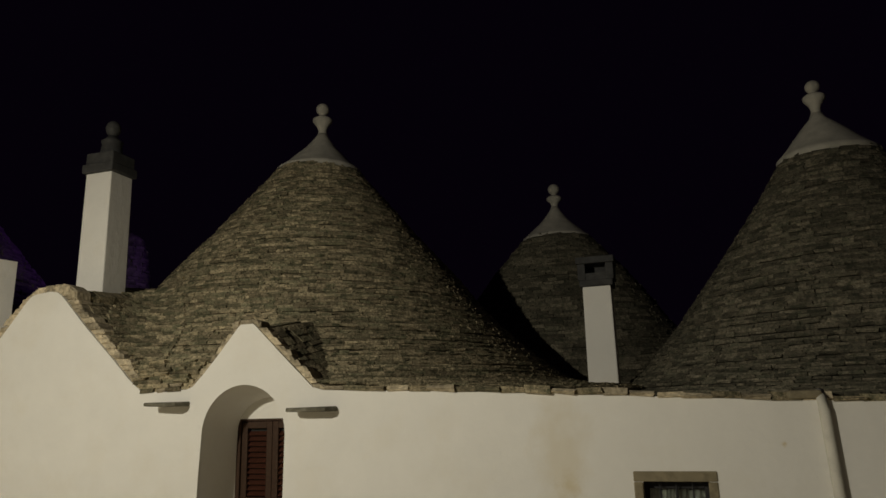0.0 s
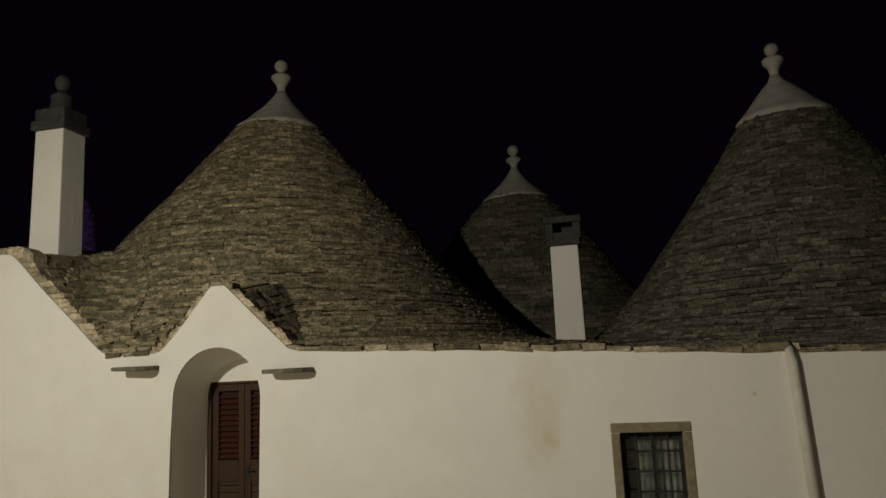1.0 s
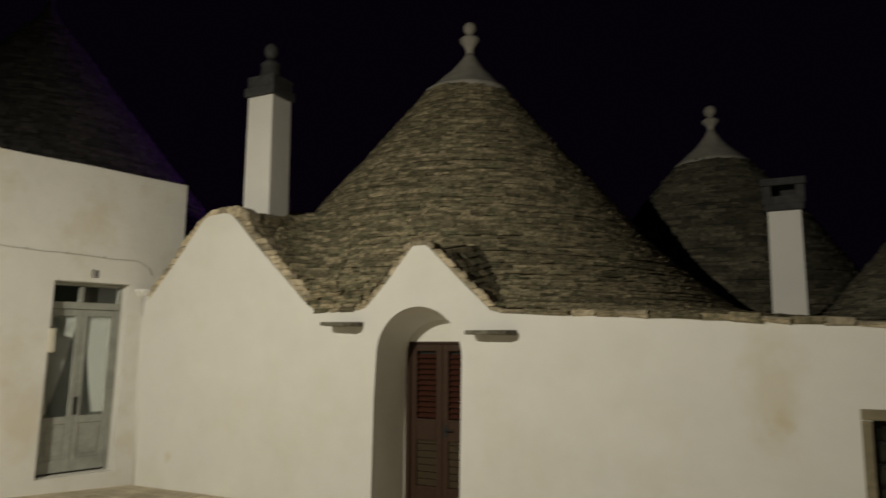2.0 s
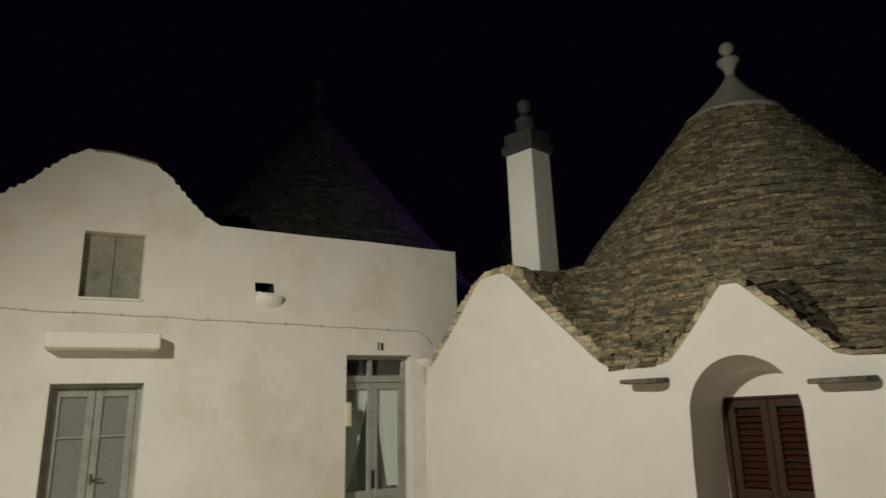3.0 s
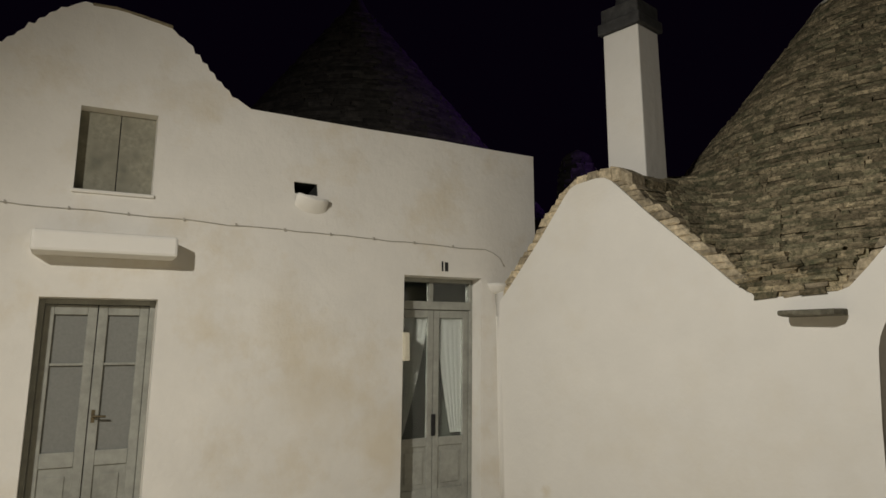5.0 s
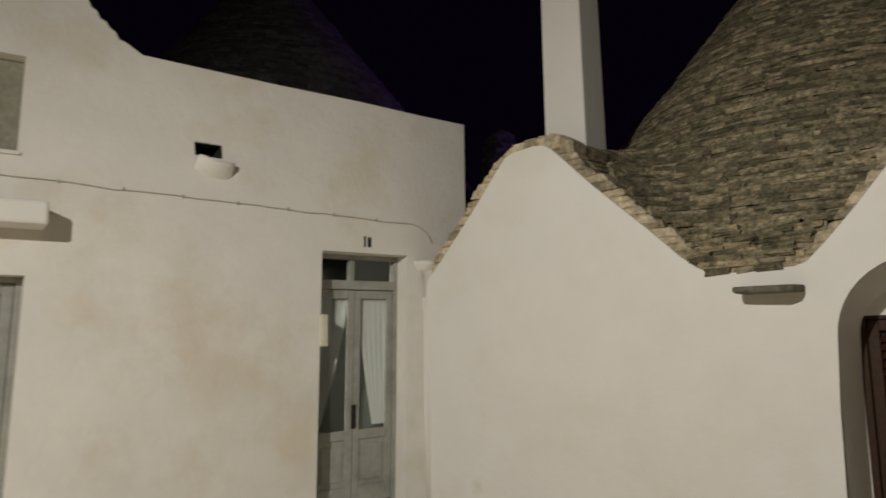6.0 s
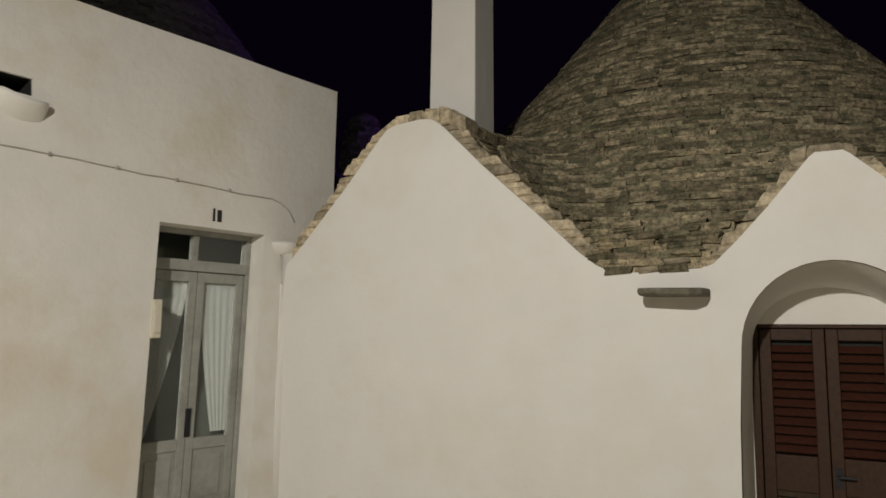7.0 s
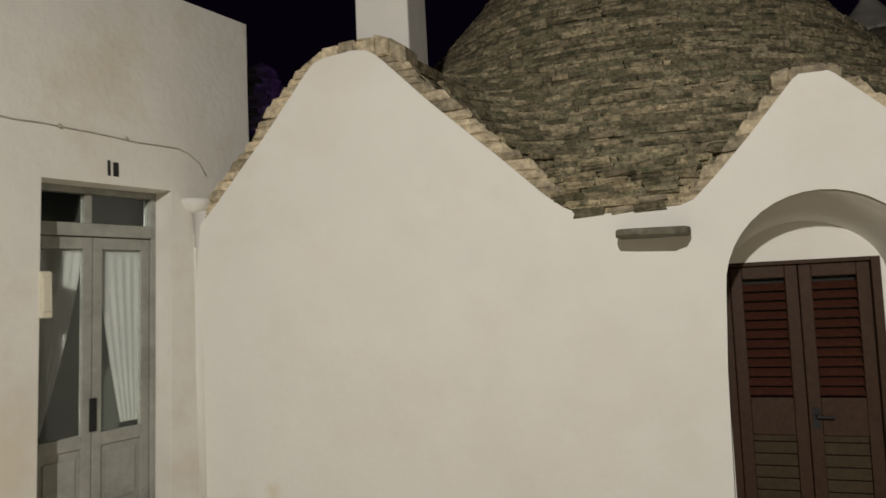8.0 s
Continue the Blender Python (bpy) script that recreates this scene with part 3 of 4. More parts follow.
def eave_course():
    eave = thing("eave", TF, "row of flat limestone eave slabs on the whitewashed wall", "eave")
    rng = random.Random(4)
    part("bedding", boxed((3.16, 3.86, 0.012, 1.0, 1.90, 2.03), (3.06, 3.90, 0.035, 1.0, 2.03, 2.12), (2.95, 3.97, 0.07, 1.0, 2.12, 2.22), (2.86, 4.06, 0.11, 1.0, 2.22, 2.34)), STONE, eave)
    for x, z, slope in walk_line([(5.76, 1.93)] + EAVE, 0.27):
        ob = new("eave_slab", (VERGES, ROOF_SLABS, ROOF_SLABS)[rng.randrange(3)][rng.randrange(9)])
        ob.parent = eave
        ob.matrix_basis = (Matrix.Translation((x, 0.18 + rng.gauss(0, 0.012), z - 0.005)) @ Matrix.Rotation(-slope + rng.gauss(0, 0.01), 4, "Y")
                           @ Matrix.Diagonal((0.27 * rng.uniform(0.97, 1.12), 0.46, 0.062 * rng.uniform(0.75, 1.3), 1)))
    for row in range(8):
        for x, z, slope in walk_line([(3.14 - 0.06 * row, 1.965), (3.79 + 0.035 * row, 1.975)], 0.21 + 0.02 * (row % 2)):
            ob = new("eave_slab", (VERGES if row + rng.randrange(3) < 2 else ROOF_SLABS)[rng.randrange(9)])
            ob.parent = eave
            ob.matrix_basis = (Matrix.Translation((x + rng.gauss(0, 0.02), 0.13 + 0.018 * row + rng.gauss(0, 0.01), z + 0.052 * row))
                               @ Matrix.Rotation(rng.gauss(0, 0.03), 4, "Y") @ Matrix.Diagonal((0.22 + 0.02 * (row % 2), 0.36, 0.056 * rng.uniform(0.85, 1.15), 1)))


eave_course()


# ---- chimneys ----
def chimney(x0, x1, b0, b1, z0, z1, label):
    c = thing("chimney", TF @ Matrix.Translation(((x0 + x1) / 2, (b0 + b1) / 2, z0)), label, "chimney", group="chimneys")
    w, d, h = (x1 - x0) / 2, (b1 - b0) / 2, z1 - z0
    bm = bmesh.new()
    box(bm, -w, w, -d, d, 0, h)
    for v in bm.verts:
        if v.co.z < 0.1:
            v.co.x *= 1.05
            v.co.y *= 1.05
    part("shaft", bm, LIME, c, "whitewashed square shaft", bevel=0.015)
    return c, w, d, h


c1, w, d, h = chimney(1.157, 1.652, 0.74, 1.20, 3.2, 5.44, "tall whitewashed chimney with a dark stone cowl")
part("collar", boxed((-w - 0.05, w + 0.05, -d - 0.05, d + 0.05, h, h + 0.15), (-w - 0.015, w + 0.015, -d - 0.015, d + 0.015, h + 0.15, h + 0.34)),
     DARK_STONE, c1, "dark stone collar", bevel=0.02)
part("pot", lathe([(0.19, h + 0.34), (0.17, h + 0.40), (0.15, h + 0.52), (0.17, h + 0.58), (0.12, h + 0.62), (0.07, h + 0.68)], 24), DARK_STONE, c1, "dark round pot", smooth=True)
part("ball", lathe([(max(0.02, 0.115 * math.sin(a)), h + 0.81 - 0.14 * math.cos(a)) for a in [0.2 + 2.74 * i / 10 for i in range(11)]], 24), DARK_STONE, c1, "dark stone ball", smooth=True)

c2, w, d, h = chimney(8.49, 8.92, 3.35, 3.75, 1.5, 3.45, "whitewashed chimney with a slotted stone top")
part("collar", boxed((-w - 0.04, w + 0.04, -d - 0.04, d + 0.04, h, h + 0.10)), DARK_STONE, c2, "grey stone collar", bevel=0.015)
for sx in (-1, 1):
    part("cheek", boxed((sx * w - 0.06, sx * w + 0.06, -d - 0.02, d + 0.02, h + 0.10, h + 0.36)), DARK_STONE, c2, bevel=0.012)
part("front_cheek", boxed((-w + 0.06, w - 0.06, -d - 0.01, -d + 0.08, h + 0.10, h + 0.21)), DARK_STONE, c2)
part("back_cheek", boxed((-w + 0.06, w - 0.06, d - 0.10, d, h + 0.10, h + 0.36)), DARK_STONE, c2)
part("lid", boxed((-w - 0.08, w + 0.08, -d - 0.05, d + 0.05, h + 0.36, h + 0.47)), DARK_STONE, c2, bevel=0.02)


# ---- brackets beside the arched door ----
def bracket(x0, x1, z, out, label, seed):
    """A rough flat slab let into the wall, its front corners rounded off."""
    rng = random.Random(seed)
    w = (x1 - x0) / 2
    outline = [(-w, 0.12), (w, 0.12), (w, -out * 0.35), (w * 0.86, -out * 0.75), (w * 0.55, -out * 0.98), (-w * 0.5, -out), (-w * 0.93, -out * 0.9), (-w, -out * 0.55)]
    bm = bmesh.new()
    low = [bm.verts.new((x + rng.gauss(0, 0.008), y + rng.gauss(0, 0.008) * (y < 0), rng.gauss(0, 0.006))) for x, y in outline]
    top = [bm.verts.new((v.co.x, v.co.y, 0.05 + rng.gauss(0, 0.007))) for v in low]
    bm.faces.new(low[::-1])
    bm.faces.new(top)
    for i in range(len(low)):
        j = (i + 1) % len(low)
        bm.faces.new((low[i], low[j], top[j], top[i]))
    ob = part("stone_bracket", bm, SLAB_STONE, at=TF @ Matrix.Translation(((x0 + x1) / 2, 0, z)), bevel=0.015)
    tagged(ob, label, "bracket", group="stone brackets by the arched door")


bracket(3.42, 3.90, 1.785, 0.34, "flat whitewashed stone bracket between the two gables", 1)
bracket(5.40, 5.95, 1.675, 0.30, "flat whitewashed stone bracket under the slab eave", 2)


# ---- brown louvred door ----
def brown_door():
    x0, x1, z0, z1 = 4.07, 5.145, -0.45, 1.61
    d = thing("door_1", TF @ Matrix.Translation((0, 0.76, 0)), "closed brown wooden double door with louvred upper panels", "door", kind="structure")
    part("door_frame", boxed((x0, x0 + 0.07, 0, 0.12, z0, z1), (x1 - 0.07, x1, 0, 0.12, z0, z1), (x0 + 0.07, x1 - 0.07, 0, 0.12, z1 - 0.04, z1)), BROWN, d, bevel=0.006)
    mid = (x0 + x1) / 2
    for a, b in ((x0 + 0.075, mid - 0.003), (mid + 0.003, x1 - 0.075)):
        s = 0.085
        leaf = part("leaf", boxed((a, a + s, 0.03, 0.085, z0 + 0.02, z1 - 0.045), (b - s, b, 0.03, 0.085, z0 + 0.02, z1 - 0.045),
                                  (a + s, b - s, 0.03, 0.085, z1 - 0.135, z1 - 0.045), (a + s, b - s, 0.03, 0.085, 0.33, 0.60),
                                  (a + s, b - s, 0.03, 0.085, z0 + 0.02, z0 + 0.2)), BROWN, d, bevel=0.006)
        z = z0 + 0.2
        while z < 0.32:
            part("board", boxed((a + s, b - s, 0.052, 0.075, z + 0.003, min(z + 0.085, 0.33))), PALE_PANEL, leaf, "paler worn board", bevel=0.006)
            z += 0.088
        part("backing", boxed((a + s, b - s, 0.112, 0.12, 0.60, z1 - 0.135)), SHADE_BLACK, leaf)
        bm = bmesh.new()
        box(bm, a + s, b - s, -0.036, 0.036, -0.006, 0.006, Matrix.Rotation(radians(38), 4, "X"))
        slat = bpy.data.meshes.new("louvre")
        bm.to_mesh(slat)
        bm.free()
        slat.materials.append(LOUVRE)
        z = 0.64
        while z < z1 - 0.16:
            ob = new("louvre", slat)
            ob.parent = leaf
            ob.matrix_basis = Matrix.Translation((0, 0.082, z))
            z += 0.07
    part("handle", tube([(mid + 0.05, 0.03, 0.47), (mid + 0.05, -0.02, 0.47), (mid + 0.16, -0.025, 0.47)], 0.011), IRON, d, "dark lever handle")
    part("handle_plate", boxed((mid + 0.025, mid + 0.075, 0.022, 0.03, 0.38, 0.53)), IRON, d)


brown_door()


# ---- small barred window ----
def barred_window():
    w = thing("window_1", TF, "small dark barred window in a tan stone surround", "window", kind="structure")
    x0, x1, z0, z1 = 9.25, 10.05, 0.03, 1.00
    part("lintel", boxed((x0, x1, -0.012, 0.12, z1 - 0.10, z1)), TAN, w, "tan stone lintel", bevel=0.012)
    part("jamb", boxed((x0, x0 + 0.09, -0.010, 0.12, z0, z1 - 0.102)), TAN, w, bevel=0.012)
    part("jamb", boxed((x1 - 0.09, x1, -0.010, 0.12, z0, z1 - 0.102)), TAN, w, bevel=0.012)
    part("window_sill", boxed((x0 + 0.092, x1 - 0.092, -0.03, 0.12, z0 - 0.01, z0 + 0.06)), LIME_GREY, w, "pale stone sill", bevel=0.01)
    part("window_frame", boxed((9.34, 9.39, 0.16, 0.20, 0.08, 0.90), (9.92, 9.97, 0.16, 0.20, 0.08, 0.90), (9.39, 9.92, 0.16, 0.20, 0.82, 0.90),
                               (9.39, 9.92, 0.16, 0.20, 0.08, 0.14), (9.64, 9.67, 0.16, 0.20, 0.14, 0.82)), IRON, w, bevel=0.004)
    for a, b in ((9.39, 9.64), (9.67, 9.92)):
        pane = part("pane", boxed((a, b, 0.178, 0.182, 0.14, 0.82)), GLASS, w)
        pane.visible_shadow = False
    part("net_curtain", folds(9.36, 9.95, 0.10, 0.86, 0.25, 9, None, 0.008), NET, w, "grey net curtain")
    for x in (9.50, 9.655, 9.81):
        part("bar", tube([(x, 0.10, 0.06), (x, 0.10, 0.92)], 0.009), IRON, w)
    for z in (0.30, 0.50, 0.70):
        part("bar", boxed((9.33, 9.98, 0.095, 0.105, z - 0.011, z + 0.011)), IRON, w)


def folds(x0, x1, z0, z1, y, waves, tie=None, deep=0.02):
    """A hanging cloth with upright folds; tie: (x at the foot, left edge; right edge) draws it aside."""
    bm = bmesh.new()
    nx, nz = waves * 6, 14
    grid = []
    for j in range(nz + 1):
        t = j / nz
        a, b = x0, x1
        if tie:
            k = t ** 1.35
            a, b = x0 + (tie[0] - x0) * k, x1 + (tie[1] - x1) * k
        grid.append([bm.verts.new((a + (b - a) * i / nx, y + deep * math.sin(2 * math.pi * waves * i / nx + 0.6 * t), z1 + (z0 - z1) * t)) for i in range(nx + 1)])
    for j in range(nz):
        for i in range(nx):
            bm.faces.new((grid[j][i], grid[j][i + 1], grid[j + 1][i + 1], grid[j + 1][i]))
    bmesh.ops.solidify(bm, geom=bm.faces[:], thickness=0.004)
    return bm


barred_window()


# ---- downpipe ----
def downpipe():
    p = thing("downpipe", TF, "whitewashed downpipe under a stone spout on the wall", "pipe")
    part("pipe", tube([(11.05, 0.06, 1.72), (11.05, -0.04, 1.66), (11.055, -0.05, 1.55), (11.08, -0.05, 0.9), (11.125, -0.05, -0.45)], 0.05, 14), PIPE_PAINT, p, smooth=True)
    part("spout", boxed((10.75, 11.06, -0.06, 0.32, 1.665, 1.75)), TAN, p, "yellowish stone spout", bevel=0.03)


downpipe()


# ---- the white house ----
HOUSE_TOP = [(-1.6, 3.70), (-0.8, 3.98), (-0.52, 4.12), (-0.25, 4.28), (0.08, 4.53), (0.36, 4.81), (0.52, 4.93), (0.72, 5.02), (1.10, 5.00), (1.51, 4.91), (1.68, 4.79), (2.00, 4.43), (2.18, 4.26), (2.35, 4.17)]
D1 = (0.475, 1.50, -0.40, 2.075)
D2 = (4.18, 5.235, -0.26, 2.435)
SHUT = (0.717, 1.42, 3.11, 3.95)


def stepped(points, step):
    """A raking edge in small steps, as rough-laid coping leaves it."""
    out, rng = [points[0]], random.Random(2)
    for x, z, slope in walk_line(points, step):
        if abs(slope) > 0.3:
            h = abs(math.sin(slope)) * step * 0.45 * rng.uniform(0.05, 0.75)
            rise = h if slope > 0 else -h
            out += [(x - 0.025, z - rise * 0.6 + rng.gauss(0, 0.006)), (x + 0.025, z + rise * 0.6 + rng.gauss(0, 0.006))]
        else:
            out.append((x, z + rng.gauss(0, 0.006)))
    return out + [points[-1]]


LEANS = {"door_2": 0.034, "door_3": 0.026, "window_2": 0.028}     # how far the old openings are out of plumb


def rect(q, lean):
    a, b, c, d = q
    return [(a + lean * (c - d), c), (b + lean * (c - d), c), (b, d), (a, d)]


def out_of_plumb(ob, top):
    """Sets a door or window as crooked as its opening."""
    for o in ob.children_recursive:
        for v in o.data.vertices:
            v.co.x += LEANS[ob.name] * (v.co.z - top)


def build_house():
    rim = [(-1.6, -1.0)] + stepped(HOUSE_TOP, 0.115) + [(3.0, 4.155), (3.7, 4.14), (4.6, 4.135), (5.4, 4.11), (6.08, 4.10), (6.07, 3.4), (6.06, -1.0)]
    holes = [rect(D1, LEANS["door_2"]), rect(D2, LEANS["door_3"]), rect(SHUT, LEANS["window_2"]), [(2.85, 3.285), (3.12, 3.275), (3.11, 3.41), (2.84, 3.415)]]
    wall = part("wall_house", slab([rim] + holes, 0.0, 0.40), LIME_OLD, at=HF)
    tagged(wall, "whitewashed house front with a curved stepped gable and stains", "wall", kind="structure")
    # the drain hole's shade, as black sheets at its back and sides
    part("hole_backing", boxed((2.7, 3.3, 0.41, 0.45, 3.2, 3.5)), SHADE_BLACK, wall)
    part("hole_lining", slab([[(2.80, 3.24), (3.16, 3.235), (3.15, 3.45), (2.80, 3.455)], [(2.855, 3.29), (3.112, 3.28), (3.102, 3.405), (2.846, 3.41)]], 0.025, 0.397), SHADE_BLACK, wall)


build_house()


def gable_coping():
    c = thing("gable_coping", HF, "rough tan stone slabs capping the house gable", "coping")
    rng = random.Random(61)
    for a, b, z0, z1 in ((0.76, 0.98, 5.000, 5.004), (0.97, 1.27, 5.006, 4.972), (1.26, 1.52, 4.968, 4.915)):
        bm = bmesh.new()
        box(bm, a, b, -0.015, 0.42, 0.0, 0.022)
        for v in bm.verts:
            v.co.z += z0 + (z1 - z0) * (v.co.x - a) / (b - a) + rng.gauss(0, 0.004)
        part("coping_slab", bm, TAN, c, bevel=0.01)


gable_coping()


def glazed_door():
    """The grey door with two frosted leaves."""
    y0, y1, z0, z1 = D1
    d = thing("door_2", HF @ Matrix.Translation((0, 0.20, 0)), "closed grey-painted double door with frosted panes", "door", kind="structure")
    part("door_frame", boxed((y0, y0 + 0.05, 0, 0.1, z0, z1), (y1 - 0.05, y1, 0, 0.1, z0, z1), (y0 + 0.05, y1 - 0.05, 0, 0.1, z1 - 0.05, z1)), GREY_PAINT, d, bevel=0.006)
    mid = (y0 + y1) / 2
    for a, b in ((y0 + 0.053, mid - 0.004), (mid + 0.004, y1 - 0.053)):
        s = 0.085
        leaf = part("leaf", boxed((a, a + s, 0.02, 0.07, z0, z1 - 0.055), (b - s, b, 0.02, 0.07, z0, z1 - 0.055),
                                  (a + s, b - s, 0.02, 0.07, z1 - 0.15, z1 - 0.055), (a + s, b - s, 0.02, 0.07, 0.50, 0.64),
                                  (a + s, b - s, 0.02, 0.07, z0, z0 + 0.15)), GREY_PAINT, d, bevel=0.007)
        part("glazing_bar", boxed((a + s, b - s, 0.025, 0.06, 1.44, 1.465)), GREY_PAINT, leaf, bevel=0.003)
        part("pane", boxed((a + s, b - s, 0.056, 0.064, 1.465, z1 - 0.15)), FROST, leaf, "frosted grey pane")
        part("pane", boxed((a + s, b - s, 0.056, 0.064, 0.64, 1.44)), FROST, leaf, "frosted grey pane")
        part("panel", boxed((a + s, b - s, 0.040, 0.06, z0 + 0.15, 0.50)), GREY_PAINT, leaf)
        part("moulding", boxed((a + s + 0.06, b - s - 0.06, 0.028, 0.04, z0 + 0.22, 0.42)), GREY_PAINT, leaf, bevel=0.008)
    part("door_handle", tube([(mid + 0.04, 0.02, 0.96), (mid + 0.04, -0.03, 0.96), (mid + 0.15, -0.035, 0.955)], 0.011), BRASS, d, "tarnished lever handle")
    part("lock_plate", boxed((mid + 0.024, mid + 0.056, 0.014, 0.02, 0.90, 1.02)), BRASS, d)
    out_of_plumb(d, z1)


def curtained_door():
    """The narrow grey door with a fanlight and drawn-back curtains."""
    y0, y1, z0, z1 = D2
    d = thing("door_3", HF @ Matrix.Translation((0, 0.22, 0)), "closed grey double door with fanlight and white curtains", "door", kind="structure")
    part("door_frame", boxed((y0, y0 + 0.045, 0, 0.1, z0, z1), (y1 - 0.045, y1, 0, 0.1, z0, z1), (y0 + 0.045, y1 - 0.045, 0, 0.1, z1 - 0.05, z1),
                             (y0 + 0.045, y1 - 0.045, -0.015, 0.1, 2.05, 2.15)), GREY_PAINT, d, bevel=0.006)
    mid = 4.70        # the left leaf is the narrower
    part("fanlight_bar", boxed((mid - 0.075, mid - 0.015, 0.01, 0.08, 2.15, z1 - 0.05)), GREY_PAINT, d, bevel=0.006)
    for a, b in ((y0 + 0.045, mid - 0.075), (mid - 0.015, y1 - 0.045)):
        pane = part("fanlight_pane", boxed((a, b, 0.05, 0.055, 2.15, z1 - 0.05)), GLASS, d, "dark fanlight pane")
        pane.visible_shadow = False
    for side, (a, b) in enumerate(((y0 + 0.048, mid - 0.003), (mid + 0.003, y1 - 0.048))):
        s = 0.075
        leaf = part("leaf", boxed((a, a + s, 0.02, 0.07, z0 + 0.03, 2.045), (b - s, b, 0.02, 0.07, z0 + 0.03, 2.045),
                                  (a + s, b - s, 0.02, 0.07, 1.95, 2.045), (a + s, b - s, 0.02, 0.07, 0.43, 0.53),
                                  (a + s, b - s, 0.02, 0.07, z0 + 0.03, z0 + 0.2)), GREY_PAINT, d, bevel=0.006)
        pane = part("pane", boxed((a + s, b - s, 0.045, 0.049, 0.53, 1.95)), GLASS, leaf)
        pane.visible_shadow = False
        part("panel", boxed((a + s, b - s, 0.038, 0.06, z0 + 0.2, 0.43)), GREY_PAINT, leaf)
        part("moulding", boxed((a + s + 0.04, b - s - 0.04, 0.028, 0.038, z0 + 0.26, 0.37)), GREY_PAINT, leaf, bevel=0.008)
        tie = (a + s - 0.02, a + s + 0.03) if side == 0 else (b - s - 0.15, b - s + 0.01)
        part("curtain", folds(a + s - 0.02, b - s + 0.02, 0.57, 1.97, 0.068, 5, tie, 0.0016), CURTAIN, leaf, "white drawn-back curtain")
    part("threshold", boxed((y0, y1, -0.20, 0.12, z0 - 0.10, z0 - 0.002)), DARK_STONE, d, "dark worn threshold", bevel=0.01)
    part("lock", boxed((mid - 0.02, mid + 0.03, 0.005, 0.02, 0.55, 0.80)), IRON, d)
    out_of_plumb(d, z1)


glazed_door()
curtained_door()


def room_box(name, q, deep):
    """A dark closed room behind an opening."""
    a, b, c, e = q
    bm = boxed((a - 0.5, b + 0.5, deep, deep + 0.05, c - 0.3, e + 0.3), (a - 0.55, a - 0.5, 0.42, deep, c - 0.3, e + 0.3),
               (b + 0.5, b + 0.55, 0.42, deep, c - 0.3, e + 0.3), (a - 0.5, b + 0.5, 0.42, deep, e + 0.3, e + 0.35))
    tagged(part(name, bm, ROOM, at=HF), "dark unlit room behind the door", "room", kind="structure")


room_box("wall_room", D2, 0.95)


def shuttered_window():
    y0, y1, z0, z1 = SHUT
    w = thing("window_2", HF @ Matrix.Translation((0, 0.16, 0)), "small upper window closed by weathered wooden shutters", "window", kind="structure")
    mid = (y0 + y1) / 2 + 0.02
    for a, b in ((y0, mid - 0.004), (mid + 0.004, y1)):
        shutter = part("shutter", boxed((a, b, 0.0, 0.035, z0, z1)), SHUTTER, w, bevel=0.005)
        part("batten", boxed((a + 0.01, b - 0.01, 0.035, 0.055, z1 - 0.22, z1 - 0.14), (a + 0.01, b - 0.01, 0.035, 0.055, z0 + 0.14, z0 + 0.22)), SHUTTER, shutter)
    part("window_sill", boxed((y0 - 0.02, y1 + 0.02, -0.19, 0.0, z0 - 0.03, z0 + 0.006)), LIME_OLD, w, bevel=0.01)
    out_of_plumb(w, z1)


shuttered_window()


def canopy():
    c = thing("door_canopy", HF @ Matrix.Translation((1.005, 0, 2.46)), "whitewashed stone canopy slab over the grey door", "canopy")
    bm = bmesh.new()
    box(bm, -0.62, 0.62, -0.32, 0.05, 0.0, 0.20)
    part("slab", bm, LIME, c, bevel=0.03)


canopy()


def wall_spout():
    s = thing("water_spout", HF @ Matrix.Translation((3.04, 0, 3.20)) @ Matrix.Rotation(radians(9), 4, "Y") @ Matrix.Diagonal((0.86, 0.9, 0.8, 1)), "whitewashed stone lip under a drain hole", "spout")
    bm = bmesh.new()
    n = 14
    rims = []
    for r, y, z in ((0.19, 0.05, -0.20), (0.21, -0.06, -0.13), (0.215, -0.17, -0.02), (0.20, -0.19, 0.02), (0.15, -0.15, 0.015), (0.12, -0.05, -0.05), (0.10, 0.05, -0.05)):
        rims.append([bm.verts.new((r * math.cos(math.pi * i / n), y * (0.35 + 0.65 * math.sin(math.pi * i / n)) + (0.02 if y < 0 else 0), z + 0.05 * abs(math.cos(math.pi * i / n)) ** 2)) for i in range(n + 1)])
    for a, b in zip(rims, rims[1:]):
        for i in range(n):
            bm.faces.new((a[i], a[i + 1], b[i + 1], b[i]))
    part("lip", bm, LIME, s, smooth=True)


wall_spout()


def wall_cable():
    pts = [(-1.5, -0.012, 2.97)]
    rng = random.Random(8)
    for i in range(36):
        y = -1.2 + 6.5 * i / 35
        pts.append((y, -0.012, 2.945 - 0.027 * (y + 0.4) + 0.006 * math.sin(i * 1.3) + rng.gauss(0, 0.003)))
    pts += [(5.40, -0.014, 2.765), (5.50, -0.018, 2.70), (5.56, -0.02, 2.60)]
    c = thing("wall_cable", HF, "thin painted cable clipped along the house front", "cable")
    part("cable", tube(pts, 0.0045, 6), CABLE, c, smooth=True)
    for i in range(12):
        y = -0.9 + 0.52 * i
        part("clip", boxed((y, y + 0.014, -0.022, 0.0, 2.935 - 0.027 * (y + 0.4), 2.965 - 0.027 * (y + 0.4))), CABLE, c)


wall_cable()


